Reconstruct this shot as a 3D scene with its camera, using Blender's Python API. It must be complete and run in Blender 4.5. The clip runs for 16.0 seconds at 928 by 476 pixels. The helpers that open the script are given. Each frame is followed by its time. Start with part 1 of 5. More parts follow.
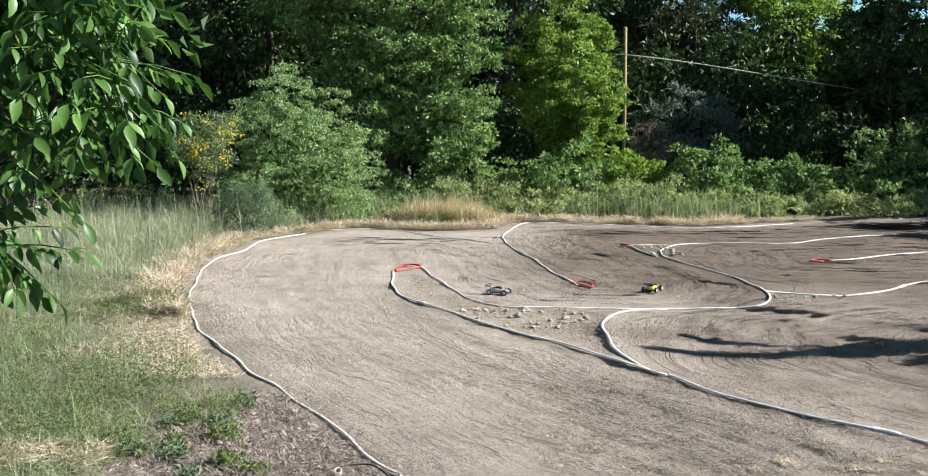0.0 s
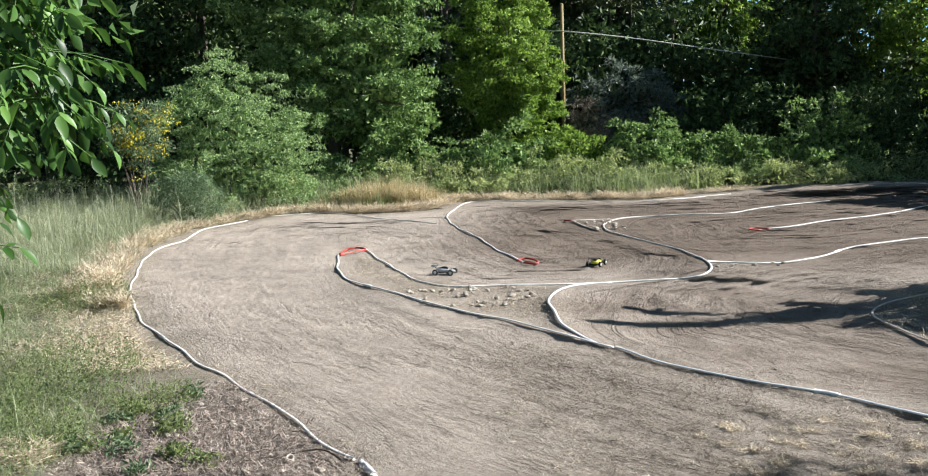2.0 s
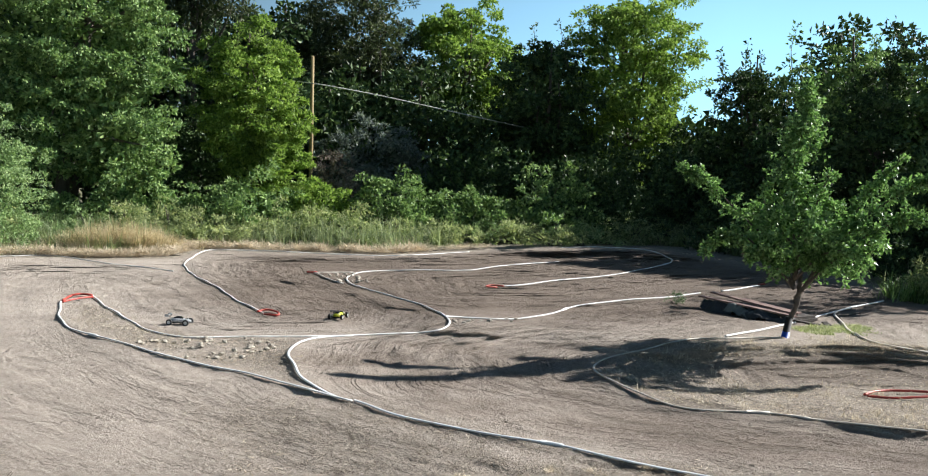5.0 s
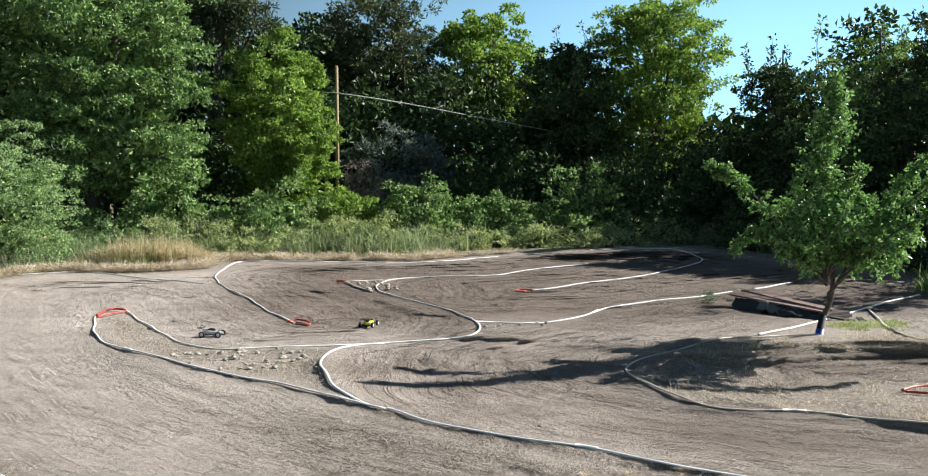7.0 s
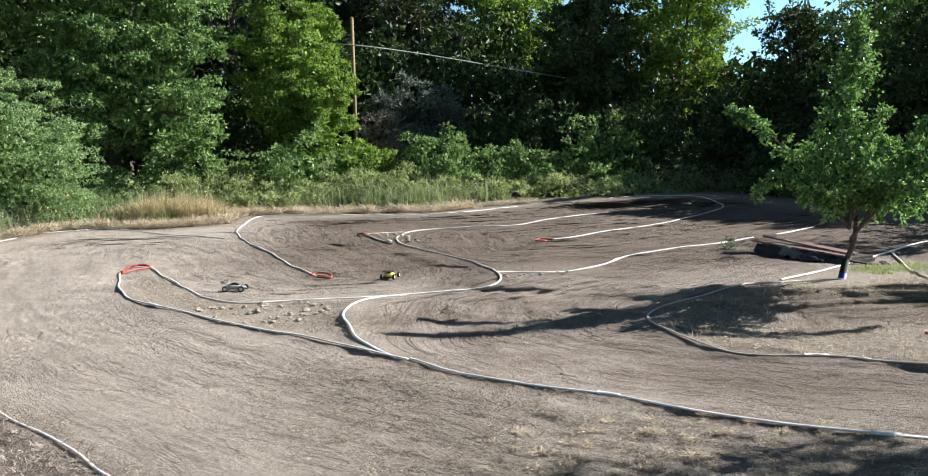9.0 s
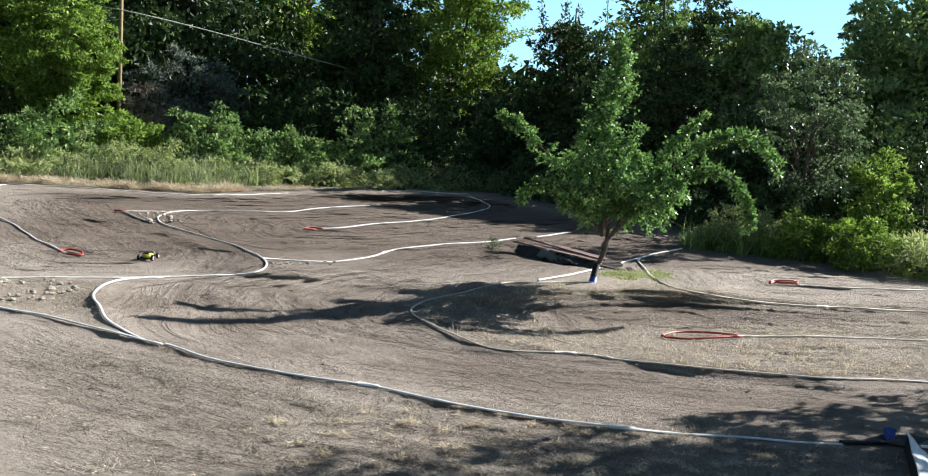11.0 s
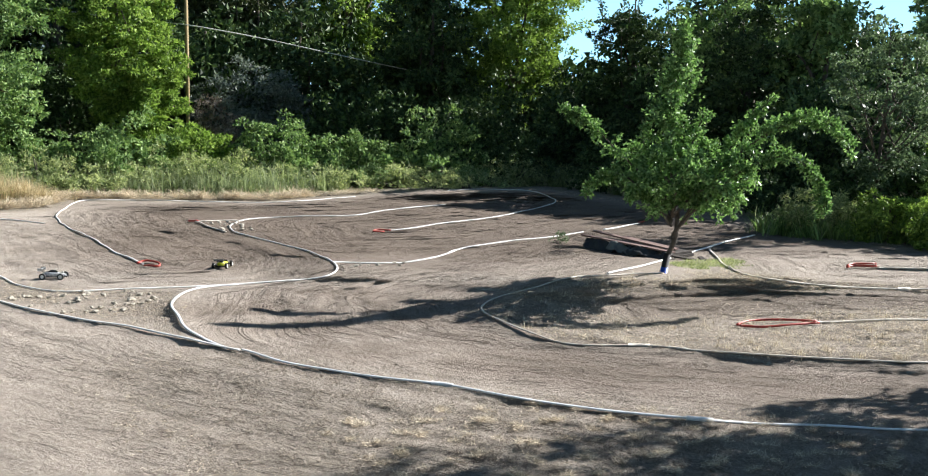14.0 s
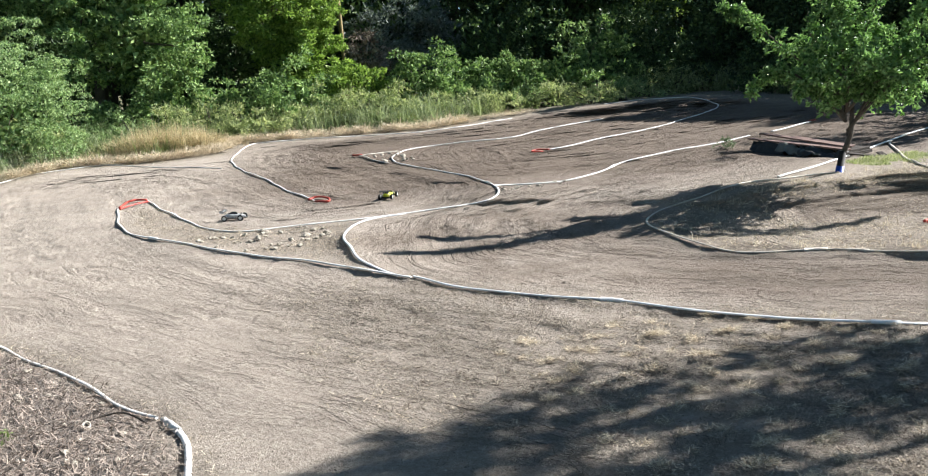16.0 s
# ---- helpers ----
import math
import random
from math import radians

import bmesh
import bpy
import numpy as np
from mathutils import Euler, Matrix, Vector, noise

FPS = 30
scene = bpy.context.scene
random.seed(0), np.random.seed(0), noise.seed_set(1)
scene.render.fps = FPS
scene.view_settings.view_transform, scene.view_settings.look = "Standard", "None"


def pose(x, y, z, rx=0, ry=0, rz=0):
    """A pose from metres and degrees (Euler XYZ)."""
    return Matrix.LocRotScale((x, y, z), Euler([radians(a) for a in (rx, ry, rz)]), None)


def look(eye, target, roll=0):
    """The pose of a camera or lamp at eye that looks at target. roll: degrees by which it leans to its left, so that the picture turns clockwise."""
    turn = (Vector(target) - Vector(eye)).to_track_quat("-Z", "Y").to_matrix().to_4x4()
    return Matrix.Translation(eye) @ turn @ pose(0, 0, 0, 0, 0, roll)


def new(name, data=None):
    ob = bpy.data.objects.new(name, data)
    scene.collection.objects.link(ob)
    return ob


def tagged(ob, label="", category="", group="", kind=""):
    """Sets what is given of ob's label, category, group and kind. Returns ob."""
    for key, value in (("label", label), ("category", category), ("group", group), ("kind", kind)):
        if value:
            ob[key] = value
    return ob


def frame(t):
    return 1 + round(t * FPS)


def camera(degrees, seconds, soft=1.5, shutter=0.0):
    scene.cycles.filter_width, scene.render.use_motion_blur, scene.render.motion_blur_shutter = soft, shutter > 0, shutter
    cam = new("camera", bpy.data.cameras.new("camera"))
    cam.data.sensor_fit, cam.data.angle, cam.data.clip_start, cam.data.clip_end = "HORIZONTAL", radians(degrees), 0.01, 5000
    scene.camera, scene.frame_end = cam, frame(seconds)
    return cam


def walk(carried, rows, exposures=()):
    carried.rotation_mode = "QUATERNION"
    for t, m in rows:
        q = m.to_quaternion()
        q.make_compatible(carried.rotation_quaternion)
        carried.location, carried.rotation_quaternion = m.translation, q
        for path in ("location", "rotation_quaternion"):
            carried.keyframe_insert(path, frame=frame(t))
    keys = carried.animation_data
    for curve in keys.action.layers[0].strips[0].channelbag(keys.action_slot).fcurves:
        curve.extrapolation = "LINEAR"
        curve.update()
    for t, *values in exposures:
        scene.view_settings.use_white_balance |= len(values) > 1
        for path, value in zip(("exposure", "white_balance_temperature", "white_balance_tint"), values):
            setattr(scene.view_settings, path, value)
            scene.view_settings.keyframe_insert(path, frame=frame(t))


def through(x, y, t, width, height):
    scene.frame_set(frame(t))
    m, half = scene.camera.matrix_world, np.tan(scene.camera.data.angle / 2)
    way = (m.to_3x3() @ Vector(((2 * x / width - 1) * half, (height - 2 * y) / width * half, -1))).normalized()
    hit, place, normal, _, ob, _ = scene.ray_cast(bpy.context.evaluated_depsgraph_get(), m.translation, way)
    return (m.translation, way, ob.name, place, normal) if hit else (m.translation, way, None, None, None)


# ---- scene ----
# ---- camera: it stands on a low rostrum and turns ----
EYE = (0.0, 0.0, 3.0)
cam = camera(52.01, 16.0, 1.1)
EXPOSURES = [(t, stops, 6330, 12) for t, stops in [(0.0, 1.29), (4.5, 1.21), (7.0, 1.22), (10.0, 1.22), (12.5, 1.29), (14.0, 1.38), (15.0, 1.43), (16.0, 1.48)]]
TURNS = [  # seconds, tilt, lean, heading
    (0.0, 83.54, 0.14, -0.02),
    (0.5, 81.79, -1.14, -2.16),
    (1.0, 82.73, -1.38, -3.08),
    (1.5, 82.07, 1.35, -4.88),
    (2.0, 82.30, 1.80, -3.59),
    (2.5, 83.32, 2.01, -5.90),
    (3.0, 84.05, 1.14, -7.71),
    (3.5, 83.99, 0.70, -13.15),
    (4.0, 85.89, -0.16, -13.49),
    (4.5, 85.70, -1.64, -17.24),
    (4.7, 85.44, -1.91, -18.59),
    (6.8, 86.01, -0.93, -17.97),
    (7.0, 85.76, -0.13, -17.07),
    (7.5, 85.34, 0.42, -14.31),
    (8.0, 84.97, 1.66, -11.56),
    (8.5, 83.62, 1.69, -13.03),
    (9.0, 82.80, 1.02, -15.99),
    (9.5, 81.96, -1.11, -20.46),
    (10.0, 83.04, -2.54, -23.02),
    (10.2, 82.98, -3.15, -24.46),
    (12.3, 82.42, -3.61, -32.23),
    (12.5, 82.16, -3.57, -31.98),
    (13.0, 82.68, -3.06, -31.11),
    (13.5, 82.65, -1.84, -28.85),
    (14.0, 82.27, -1.28, -25.55),
    (14.5, 81.02, -0.20, -21.01),
    (15.0, 80.09, 2.71, -17.21),
    (15.5, 79.28, 4.03, -12.75),
    (16.0, 77.68, 4.34, -16.68),
]
walk(cam, [(t, pose(*EYE, a, b, c)) for t, a, b, c in TURNS], EXPOSURES)

# ---- world, sun ----
SUN_AZ, SUN_EL = 2.0, 30.0          # degrees: heading of the sun from +x towards +y, and its height
world = bpy.data.worlds.new("world")
scene.world = world
world.use_nodes = True
wn = world.node_tree.nodes
sky = wn.new("ShaderNodeTexSky")
sky.sky_type, sky.sun_disc = "NISHITA", False
sky.dust_density, sky.air_density, sky.ozone_density = 0.25, 1.2, 2.6
sky.sun_elevation, sky.sun_rotation = radians(SUN_EL), radians(90 - SUN_AZ)
wl = world.node_tree.links
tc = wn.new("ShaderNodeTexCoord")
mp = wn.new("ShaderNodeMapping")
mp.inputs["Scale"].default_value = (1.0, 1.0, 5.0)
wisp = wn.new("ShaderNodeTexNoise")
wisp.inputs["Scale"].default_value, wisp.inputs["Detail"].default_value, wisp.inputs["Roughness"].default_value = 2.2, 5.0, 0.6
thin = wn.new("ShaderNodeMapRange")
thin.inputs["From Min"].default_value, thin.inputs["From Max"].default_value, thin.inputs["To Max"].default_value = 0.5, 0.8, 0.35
# cyan brightness mixed by colour into the wisps and the low sky
sky_lift = wn.new("ShaderNodeMix")
sky_lift.data_type = "RGBA"
sky_lift.inputs[7].default_value = (13.0, 28.0, 40.0, 1)
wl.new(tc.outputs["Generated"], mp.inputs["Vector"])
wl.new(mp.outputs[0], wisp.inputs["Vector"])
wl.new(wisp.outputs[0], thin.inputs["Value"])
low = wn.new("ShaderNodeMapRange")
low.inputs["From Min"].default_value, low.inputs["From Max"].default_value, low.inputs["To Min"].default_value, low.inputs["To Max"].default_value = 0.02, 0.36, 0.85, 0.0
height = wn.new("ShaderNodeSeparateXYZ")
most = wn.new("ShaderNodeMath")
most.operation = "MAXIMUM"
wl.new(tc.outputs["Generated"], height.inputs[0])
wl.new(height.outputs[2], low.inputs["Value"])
# added glow of the low sky, kept to the sun's +x side
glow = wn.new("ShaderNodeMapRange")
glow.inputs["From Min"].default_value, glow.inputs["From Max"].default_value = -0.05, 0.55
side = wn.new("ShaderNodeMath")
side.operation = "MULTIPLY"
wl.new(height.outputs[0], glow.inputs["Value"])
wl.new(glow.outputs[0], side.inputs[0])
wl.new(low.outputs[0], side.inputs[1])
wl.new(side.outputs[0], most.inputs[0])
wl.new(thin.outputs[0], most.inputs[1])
wl.new(most.outputs[0], sky_lift.inputs[0])
wl.new(sky.outputs[0], sky_lift.inputs[6])
wl.new(sky_lift.outputs[2], wn["Background"].inputs[0])
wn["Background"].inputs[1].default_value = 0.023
sun = new("sun", bpy.data.lights.new("sun", "SUN"))
sun.data.energy, sun.data.angle, sun.data.color = 5.0, radians(0.45), (1.0, 0.98, 0.925)
sa, se = radians(SUN_AZ), radians(SUN_EL)
sun.matrix_world = look((0, 0, 0), (-math.cos(sa) * math.cos(se), -math.sin(sa) * math.cos(se), -math.sin(se)))


# ---- materials ----
def shader(name):
    m = bpy.data.materials.new(name)
    m.use_nodes = True
    nt = m.node_tree
    bsdf = nt.nodes["Principled BSDF"]
    return m, nt, bsdf


def node(nt, kind, **values):
    n = nt.nodes.new("ShaderNode" + kind)
    for k, v in values.items():
        if k in n.inputs:
            n.inputs[k].default_value = v
    return n


def noise_tex(nt, scale, detail=4.0, rough=0.6, vector=None):
    n = node(nt, "TexNoise", Scale=scale, Detail=detail, Roughness=rough)
    if vector is None:
        tc = node(nt, "TexCoord")
        vector = tc.outputs["Object"]
    nt.links.new(vector, n.inputs["Vector"])
    return n


def ramp(nt, fac, stops):
    r = node(nt, "ValToRGB")
    el = r.color_ramp.elements
    while len(el) < len(stops):
        el.new(0.5)
    for e, (p, c) in zip(el, stops):
        e.position, e.color = p, (*c, 1)
    nt.links.new(fac, r.inputs[0])
    return r


def blend(nt, fac, a, b, mode="MIX"):
    n = nt.nodes.new("ShaderNodeMix")
    n.data_type, n.blend_type = "RGBA", mode
    for sock, v in ((n.inputs[0], fac), (n.inputs[6], a), (n.inputs[7], b)):
        if isinstance(v, (int, float)):
            sock.default_value = v
        elif isinstance(v, tuple):
            sock.default_value = (*v, 1)
        else:
            nt.links.new(v, sock)
    return n.outputs[2]


def bump(nt, height, strength, distance, bsdf, before=None):
    b = node(nt, "Bump", Strength=strength, Distance=distance)
    nt.links.new(height, b.inputs["Height"])
    if before is not None:
        nt.links.new(before, b.inputs["Normal"])
    nt.links.new(b.outputs[0], bsdf.inputs["Normal"])
    return b.outputs[0]


def plain(name, dark, light, scale=8.0, rough=0.6, metal=0.0, relief=0.3, depth=0.01):
    """A surface whose colour wanders between two tones at two scales, with a fine relief."""
    m, nt, bsdf = shader(name)
    a, b = noise_tex(nt, scale), noise_tex(nt, scale * 7.3)
    f = blend(nt, 0.45, a.outputs[0], b.outputs[0])
    r = ramp(nt, f, [(0.32, dark), (0.68, light)])
    nt.links.new(r.outputs[0], bsdf.inputs["Base Color"])
    bsdf.inputs["Roughness"].default_value, bsdf.inputs["Metallic"].default_value = rough, metal
    bump(nt, b.outputs[0], relief, depth, bsdf)
    return m


def leafy(name, dark, mid, light, through=0.35, rough=0.5, tint=(1.15, 1.2, 0.85), gloss=0.28):
    """Leaves: each one its own tone, light partly passing through."""
    m, nt, bsdf = shader(name)
    geo = node(nt, "NewGeometry")
    big = noise_tex(nt, 0.9, 3.0)
    f = blend(nt, 0.45, geo.outputs["Random Per Island"], big.outputs[0])
    r = ramp(nt, f, [(0.12, tuple(c * 0.6 for c in dark)), (0.45, mid), (0.9, tuple(c * 1.3 for c in light))])
    nt.links.new(r.outputs[0], bsdf.inputs["Base Color"])
    bsdf.inputs["Roughness"].default_value = rough
    bsdf.inputs["Specular IOR Level"].default_value = gloss
    tr = node(nt, "BsdfTranslucent")
    warm = blend(nt, 1.0, r.outputs[0], tint, "MULTIPLY")
    nt.links.new(warm, tr.inputs[0])
    mix = node(nt, "MixShader")
    mix.inputs[0].default_value = through
    nt.links.new(bsdf.outputs[0], mix.inputs[1])
    nt.links.new(tr.outputs[0], mix.inputs[2])
    nt.links.new(mix.outputs[0], nt.nodes["Material Output"].inputs[0])
    return m


def pipe(name, dark, light, scale=2.0, rough=0.5, cake=0.45, relief=0.2, depth=0.004):
    """Weathered plastic pipe with patches of caked dust and worn scuffs."""
    m, nt, bsdf = shader(name)
    a, b, c = noise_tex(nt, scale), noise_tex(nt, scale * 3.1, 5, 0.7), noise_tex(nt, 26.0, 5, 0.7)
    col = ramp(nt, blend(nt, 0.5, a.outputs[0], c.outputs[0]), [(0.36, dark), (0.62, light)]).outputs[0]
    dust = ramp(nt, b.outputs[0], [(0.50, (0.03, 0.03, 0.03)), (0.66, (cake, cake, cake))]).outputs[0]
    nt.links.new(blend(nt, dust, col, (0.33, 0.28, 0.23)), bsdf.inputs["Base Color"])
    bsdf.inputs["Roughness"].default_value = rough
    bump(nt, c.outputs[0], relief, depth, bsdf)
    return m


LEAF_MID = leafy("leaf_mid_green", (0.055, 0.106, 0.042), (0.153, 0.254, 0.090), (0.341, 0.445, 0.180), 0.24, gloss=0.15)
LEAF_FRESH = leafy("leaf_fresh_green", (0.071, 0.13, 0.026), (0.178, 0.28, 0.058), (0.345, 0.45, 0.12), 0.34, gloss=0.15)
LEAF_IVY = leafy("leaf_ivy", (0.081, 0.154, 0.070), (0.206, 0.314, 0.134), (0.426, 0.525, 0.269), 0.28, 0.42, gloss=0.15)
# dark green lowered further so that the colour carries the wood's shade
LEAF_DARK_SHADED = leafy("leaf_dark_shaded", (0.018, 0.038, 0.018), (0.039, 0.074, 0.028), (0.132, 0.19, 0.074), 0.12, 0.48, gloss=0.15)
LEAF_GREY = leafy("leaf_grey_green", (0.055, 0.095, 0.050), (0.118, 0.178, 0.098), (0.23, 0.30, 0.185), 0.27, gloss=0.15)
LEAF_SILVER = leafy("leaf_silver", (0.084, 0.112, 0.102), (0.154, 0.189, 0.174), (0.266, 0.301, 0.275), 0.30)
LEAF_PINE = leafy("pine_needles", (0.022, 0.032, 0.015), (0.05, 0.07, 0.03), (0.12, 0.145, 0.06), 0.2)
LEAF_OLIVE = leafy("leaf_apple", (0.058, 0.125, 0.036), (0.135, 0.25, 0.078), (0.31, 0.46, 0.20), 0.34, 0.38, gloss=0.3)
LEAF_WALNUT = leafy("leaf_walnut", (0.014, 0.042, 0.010), (0.048, 0.114, 0.024), (0.13, 0.245, 0.055), 0.28, 0.42, gloss=0.3)
PETAL = leafy("broom_petals", (0.42, 0.33, 0.02), (0.6, 0.5, 0.04), (0.72, 0.64, 0.10), 0.3)
TWIG_DEAD = leafy("dead_twigs", (0.11, 0.085, 0.07), (0.25, 0.20, 0.165), (0.46, 0.39, 0.33), 0.1, 0.8, tint=(1.0, 0.96, 0.85))
GRASS = leafy("meadow_grass", (0.11, 0.165, 0.08), (0.235, 0.29, 0.165), (0.42, 0.455, 0.31), 0.42, 0.65)
GRASS_LUSH = leafy("lush_weed", (0.075, 0.115, 0.042), (0.167, 0.215, 0.088), (0.299, 0.345, 0.165), 0.42)
PALE_GRASS = leafy("pale_grass", (0.19, 0.225, 0.14), (0.34, 0.37, 0.25), (0.54, 0.55, 0.41), 0.4, 0.7)
STRAW = leafy("dry_straw", (0.352, 0.281, 0.193), (0.572, 0.484, 0.358), (0.770, 0.688, 0.539), 0.3, 0.7, tint=(1.0, 0.96, 0.85))
DRYGRASS = leafy("trampled_grass", (0.14, 0.113, 0.088), (0.27, 0.228, 0.184), (0.48, 0.425, 0.35), 0.2, 0.8, tint=(1.0, 0.96, 0.85))
GOLD = leafy("ripe_grass", (0.36, 0.29, 0.15), (0.54, 0.45, 0.27), (0.66, 0.58, 0.40), 0.35, 0.6, tint=(1.0, 0.97, 0.85))
BARK = plain("bark", (0.05, 0.04, 0.032), (0.14, 0.115, 0.09), 5.0, 0.9, 0, 0.8, 0.03)
POLE_WOOD = plain("pole_wood", (0.20, 0.145, 0.06), (0.33, 0.25, 0.12), 3.0, 0.8, 0, 0.4, 0.01)
PIPE = pipe("pale_pipe", (0.76, 0.75, 0.72), (0.9, 0.89, 0.86), 2.2, 0.45, 0.45)
PIPE_GREY = pipe("grey_blue_pipe", (0.78, 0.80, 0.81), (0.9, 0.91, 0.91), 1.6, 0.4, 0.25)
PIPE_DUSTY = pipe("dusty_pipe", (0.52, 0.47, 0.40), (0.72, 0.67, 0.59), 2.5, 0.6, 0.8)
RED = plain("red_plastic", (0.30, 0.03, 0.02), (0.50, 0.075, 0.05), 5.0, 0.45, 0, 0.2, 0.004)
BLUE = plain("blue_plastic", (0.01, 0.05, 0.32), (0.02, 0.09, 0.48), 6.0, 0.4, 0, 0.15, 0.003)
BLACK = plain("black_rubber", (0.004, 0.004, 0.004), (0.018, 0.017, 0.016), 12.0, 0.75, 0, 0.4, 0.004)
BOARD = plain("weathered_board", (0.10, 0.058, 0.048), (0.27, 0.175, 0.145), 4.0, 0.85, 0, 0.5, 0.006)
SHEET = plain("white_sheet", (0.50, 0.51, 0.53), (0.70, 0.71, 0.73), 1.5, 0.35, 0, 0.25, 0.01)
CLOTH = plain("dark_tarpaulin", (0.012, 0.013, 0.013), (0.035, 0.036, 0.034), 3.0, 0.6, 0, 0.5, 0.02)
SLATE = plain("grey_green_cloth", (0.07, 0.078, 0.068), (0.15, 0.16, 0.14), 3.0, 0.7, 0, 0.5, 0.02)
DARK_BROWN = plain("dark_brown_rough", (0.03, 0.024, 0.02), (0.08, 0.065, 0.052), 6.0, 0.95, 0, 0.8, 0.03)
STONE = plain("pale_stone", (0.30, 0.265, 0.21), (0.50, 0.455, 0.38), 9.0, 0.9, 0, 0.6, 0.01)
CABLE = plain("cable", (0.42, 0.42, 0.38), (0.55, 0.55, 0.50), 3.0, 0.6)


# ---- how the ground lies ----
def sd_seg(px, py, ax, ay, bx, by):
    """Distance to a segment, and how far along it (0 to 1)."""
    dx, dy = bx - ax, by - ay
    k = np.clip(((px - ax) * dx + (py - ay) * dy) / (dx * dx + dy * dy), 0, 1)
    return np.hypot(px - ax - k * dx, py - ay - k * dy), k


def hill(px, py, ax, ay, bx, by, wide, high):
    d, _ = sd_seg(px, py, ax, ay, bx, by)
    return high * np.exp(-(d / wide) ** 2)


def waves(px, py, size, seed):
    """Smooth, aimless undulation between -1 and 1."""
    r = np.random.RandomState(seed)
    out = np.zeros_like(px)
    for i in range(9):
        a, s, ph = r.uniform(0, 6.28), r.uniform(0.6, 1.9) / size, r.uniform(0, 6.28)
        out += np.sin((px * math.cos(a) + py * math.sin(a)) * s * 6.28 + ph + 1.3 * np.sin((px * math.sin(a) - py * math.cos(a)) * s * 3.9 + ph))
    return out / 5.0


TRACKS = [  # middle lines of the lanes
    [(9.5, 2.5), (5.6, 4.6), (2.6, 7.6), (0.2, 11.0), (-1.9, 14.6), (-3.2, 18.5), (-3.6, 22.5), (-2.6, 25.2), (-0.8, 25.0), (0.2, 22.5), (0.7, 19.2), (1.7, 17.1), (3.4, 16.9), (4.2, 18.4), (3.7, 21.0), (2.9, 24.0), (3.0, 27.2), (5.5, 27.4), (9.0, 27.2), (13.5, 29.2), (16.4, 29.2), (14.5, 26.6), (11.0, 24.6), (7.2, 23.4), (6.8, 20.4), (9.0, 20.2), (12.0, 21.2), (17.0, 23.0)],
    [(20.0, 5.2), (13.0, 6.2), (9.6, 7.2), (7.3, 8.5), (5.2, 10.2), (4.1, 12.2), (4.7, 14.2), (6.6, 15.5), (9.0, 16.3), (12.0, 17.4), (17.0, 20.0)],
    [(22.0, 6.6), (13.4, 8.4), (9.6, 9.4), (8.2, 10.6), (8.8, 12.2), (11.4, 12.2), (14.0, 10.6), (22.0, 8.4)],
    [(24.0, 10.4), (17.0, 12.2), (14.6, 13.4), (15.2, 14.8), (20.0, 13.2)],
]


def lane_coords(px, py):
    """Signed distance from the nearest lane's middle line, and the way along it."""
    best, side, arc = np.full(px.shape, 1e9), np.ones(px.shape), np.zeros(px.shape)
    for k, line in enumerate(TRACKS):
        run = 40.0 * k
        for (ax, ay), (bx, by) in zip(line, line[1:]):
            d, u = sd_seg(px, py, ax, ay, bx, by)
            hit = d < best
            length = math.hypot(bx - ax, by - ay)
            side = np.where(hit, np.sign((bx - ax) * (py - ay) - (by - ay) * (px - ax)), side)
            arc = np.where(hit, run + u * length, arc)
            best = np.where(hit, d, best)
            run += length
    return best * side, arc


def ruts(px, py):
    """Wheel-worn lanes: dished, with long uneven grooves, a thrown-up rim and a few scarps."""
    d, a = lane_coords(px, py)
    worn = np.clip(1.5 - np.abs(d) / 1.25, 0, 1)
    g = np.zeros_like(d)
    r = np.random.RandomState(8)
    for wave, size in ((0.9, 0.006), (0.55, 0.007), (0.42, 0.006), (0.31, 0.005)):
        p1, p2, p3 = r.uniform(0, 6.28, 3)
        g += size * np.sin(d * 6.28 / wave + p1 + 1.1 * np.sin(a * 0.45 / wave + p2)) * (0.55 + 0.45 * np.sin(a * 0.6 + p3))
    rim = 0.022 * np.exp(-((np.abs(d) - 1.5) / 0.32) ** 2) * (0.6 + 0.4 * np.sin(a * 0.8)) - 0.02 * np.exp(-(d / 0.9) ** 2)
    return g * worn + rim


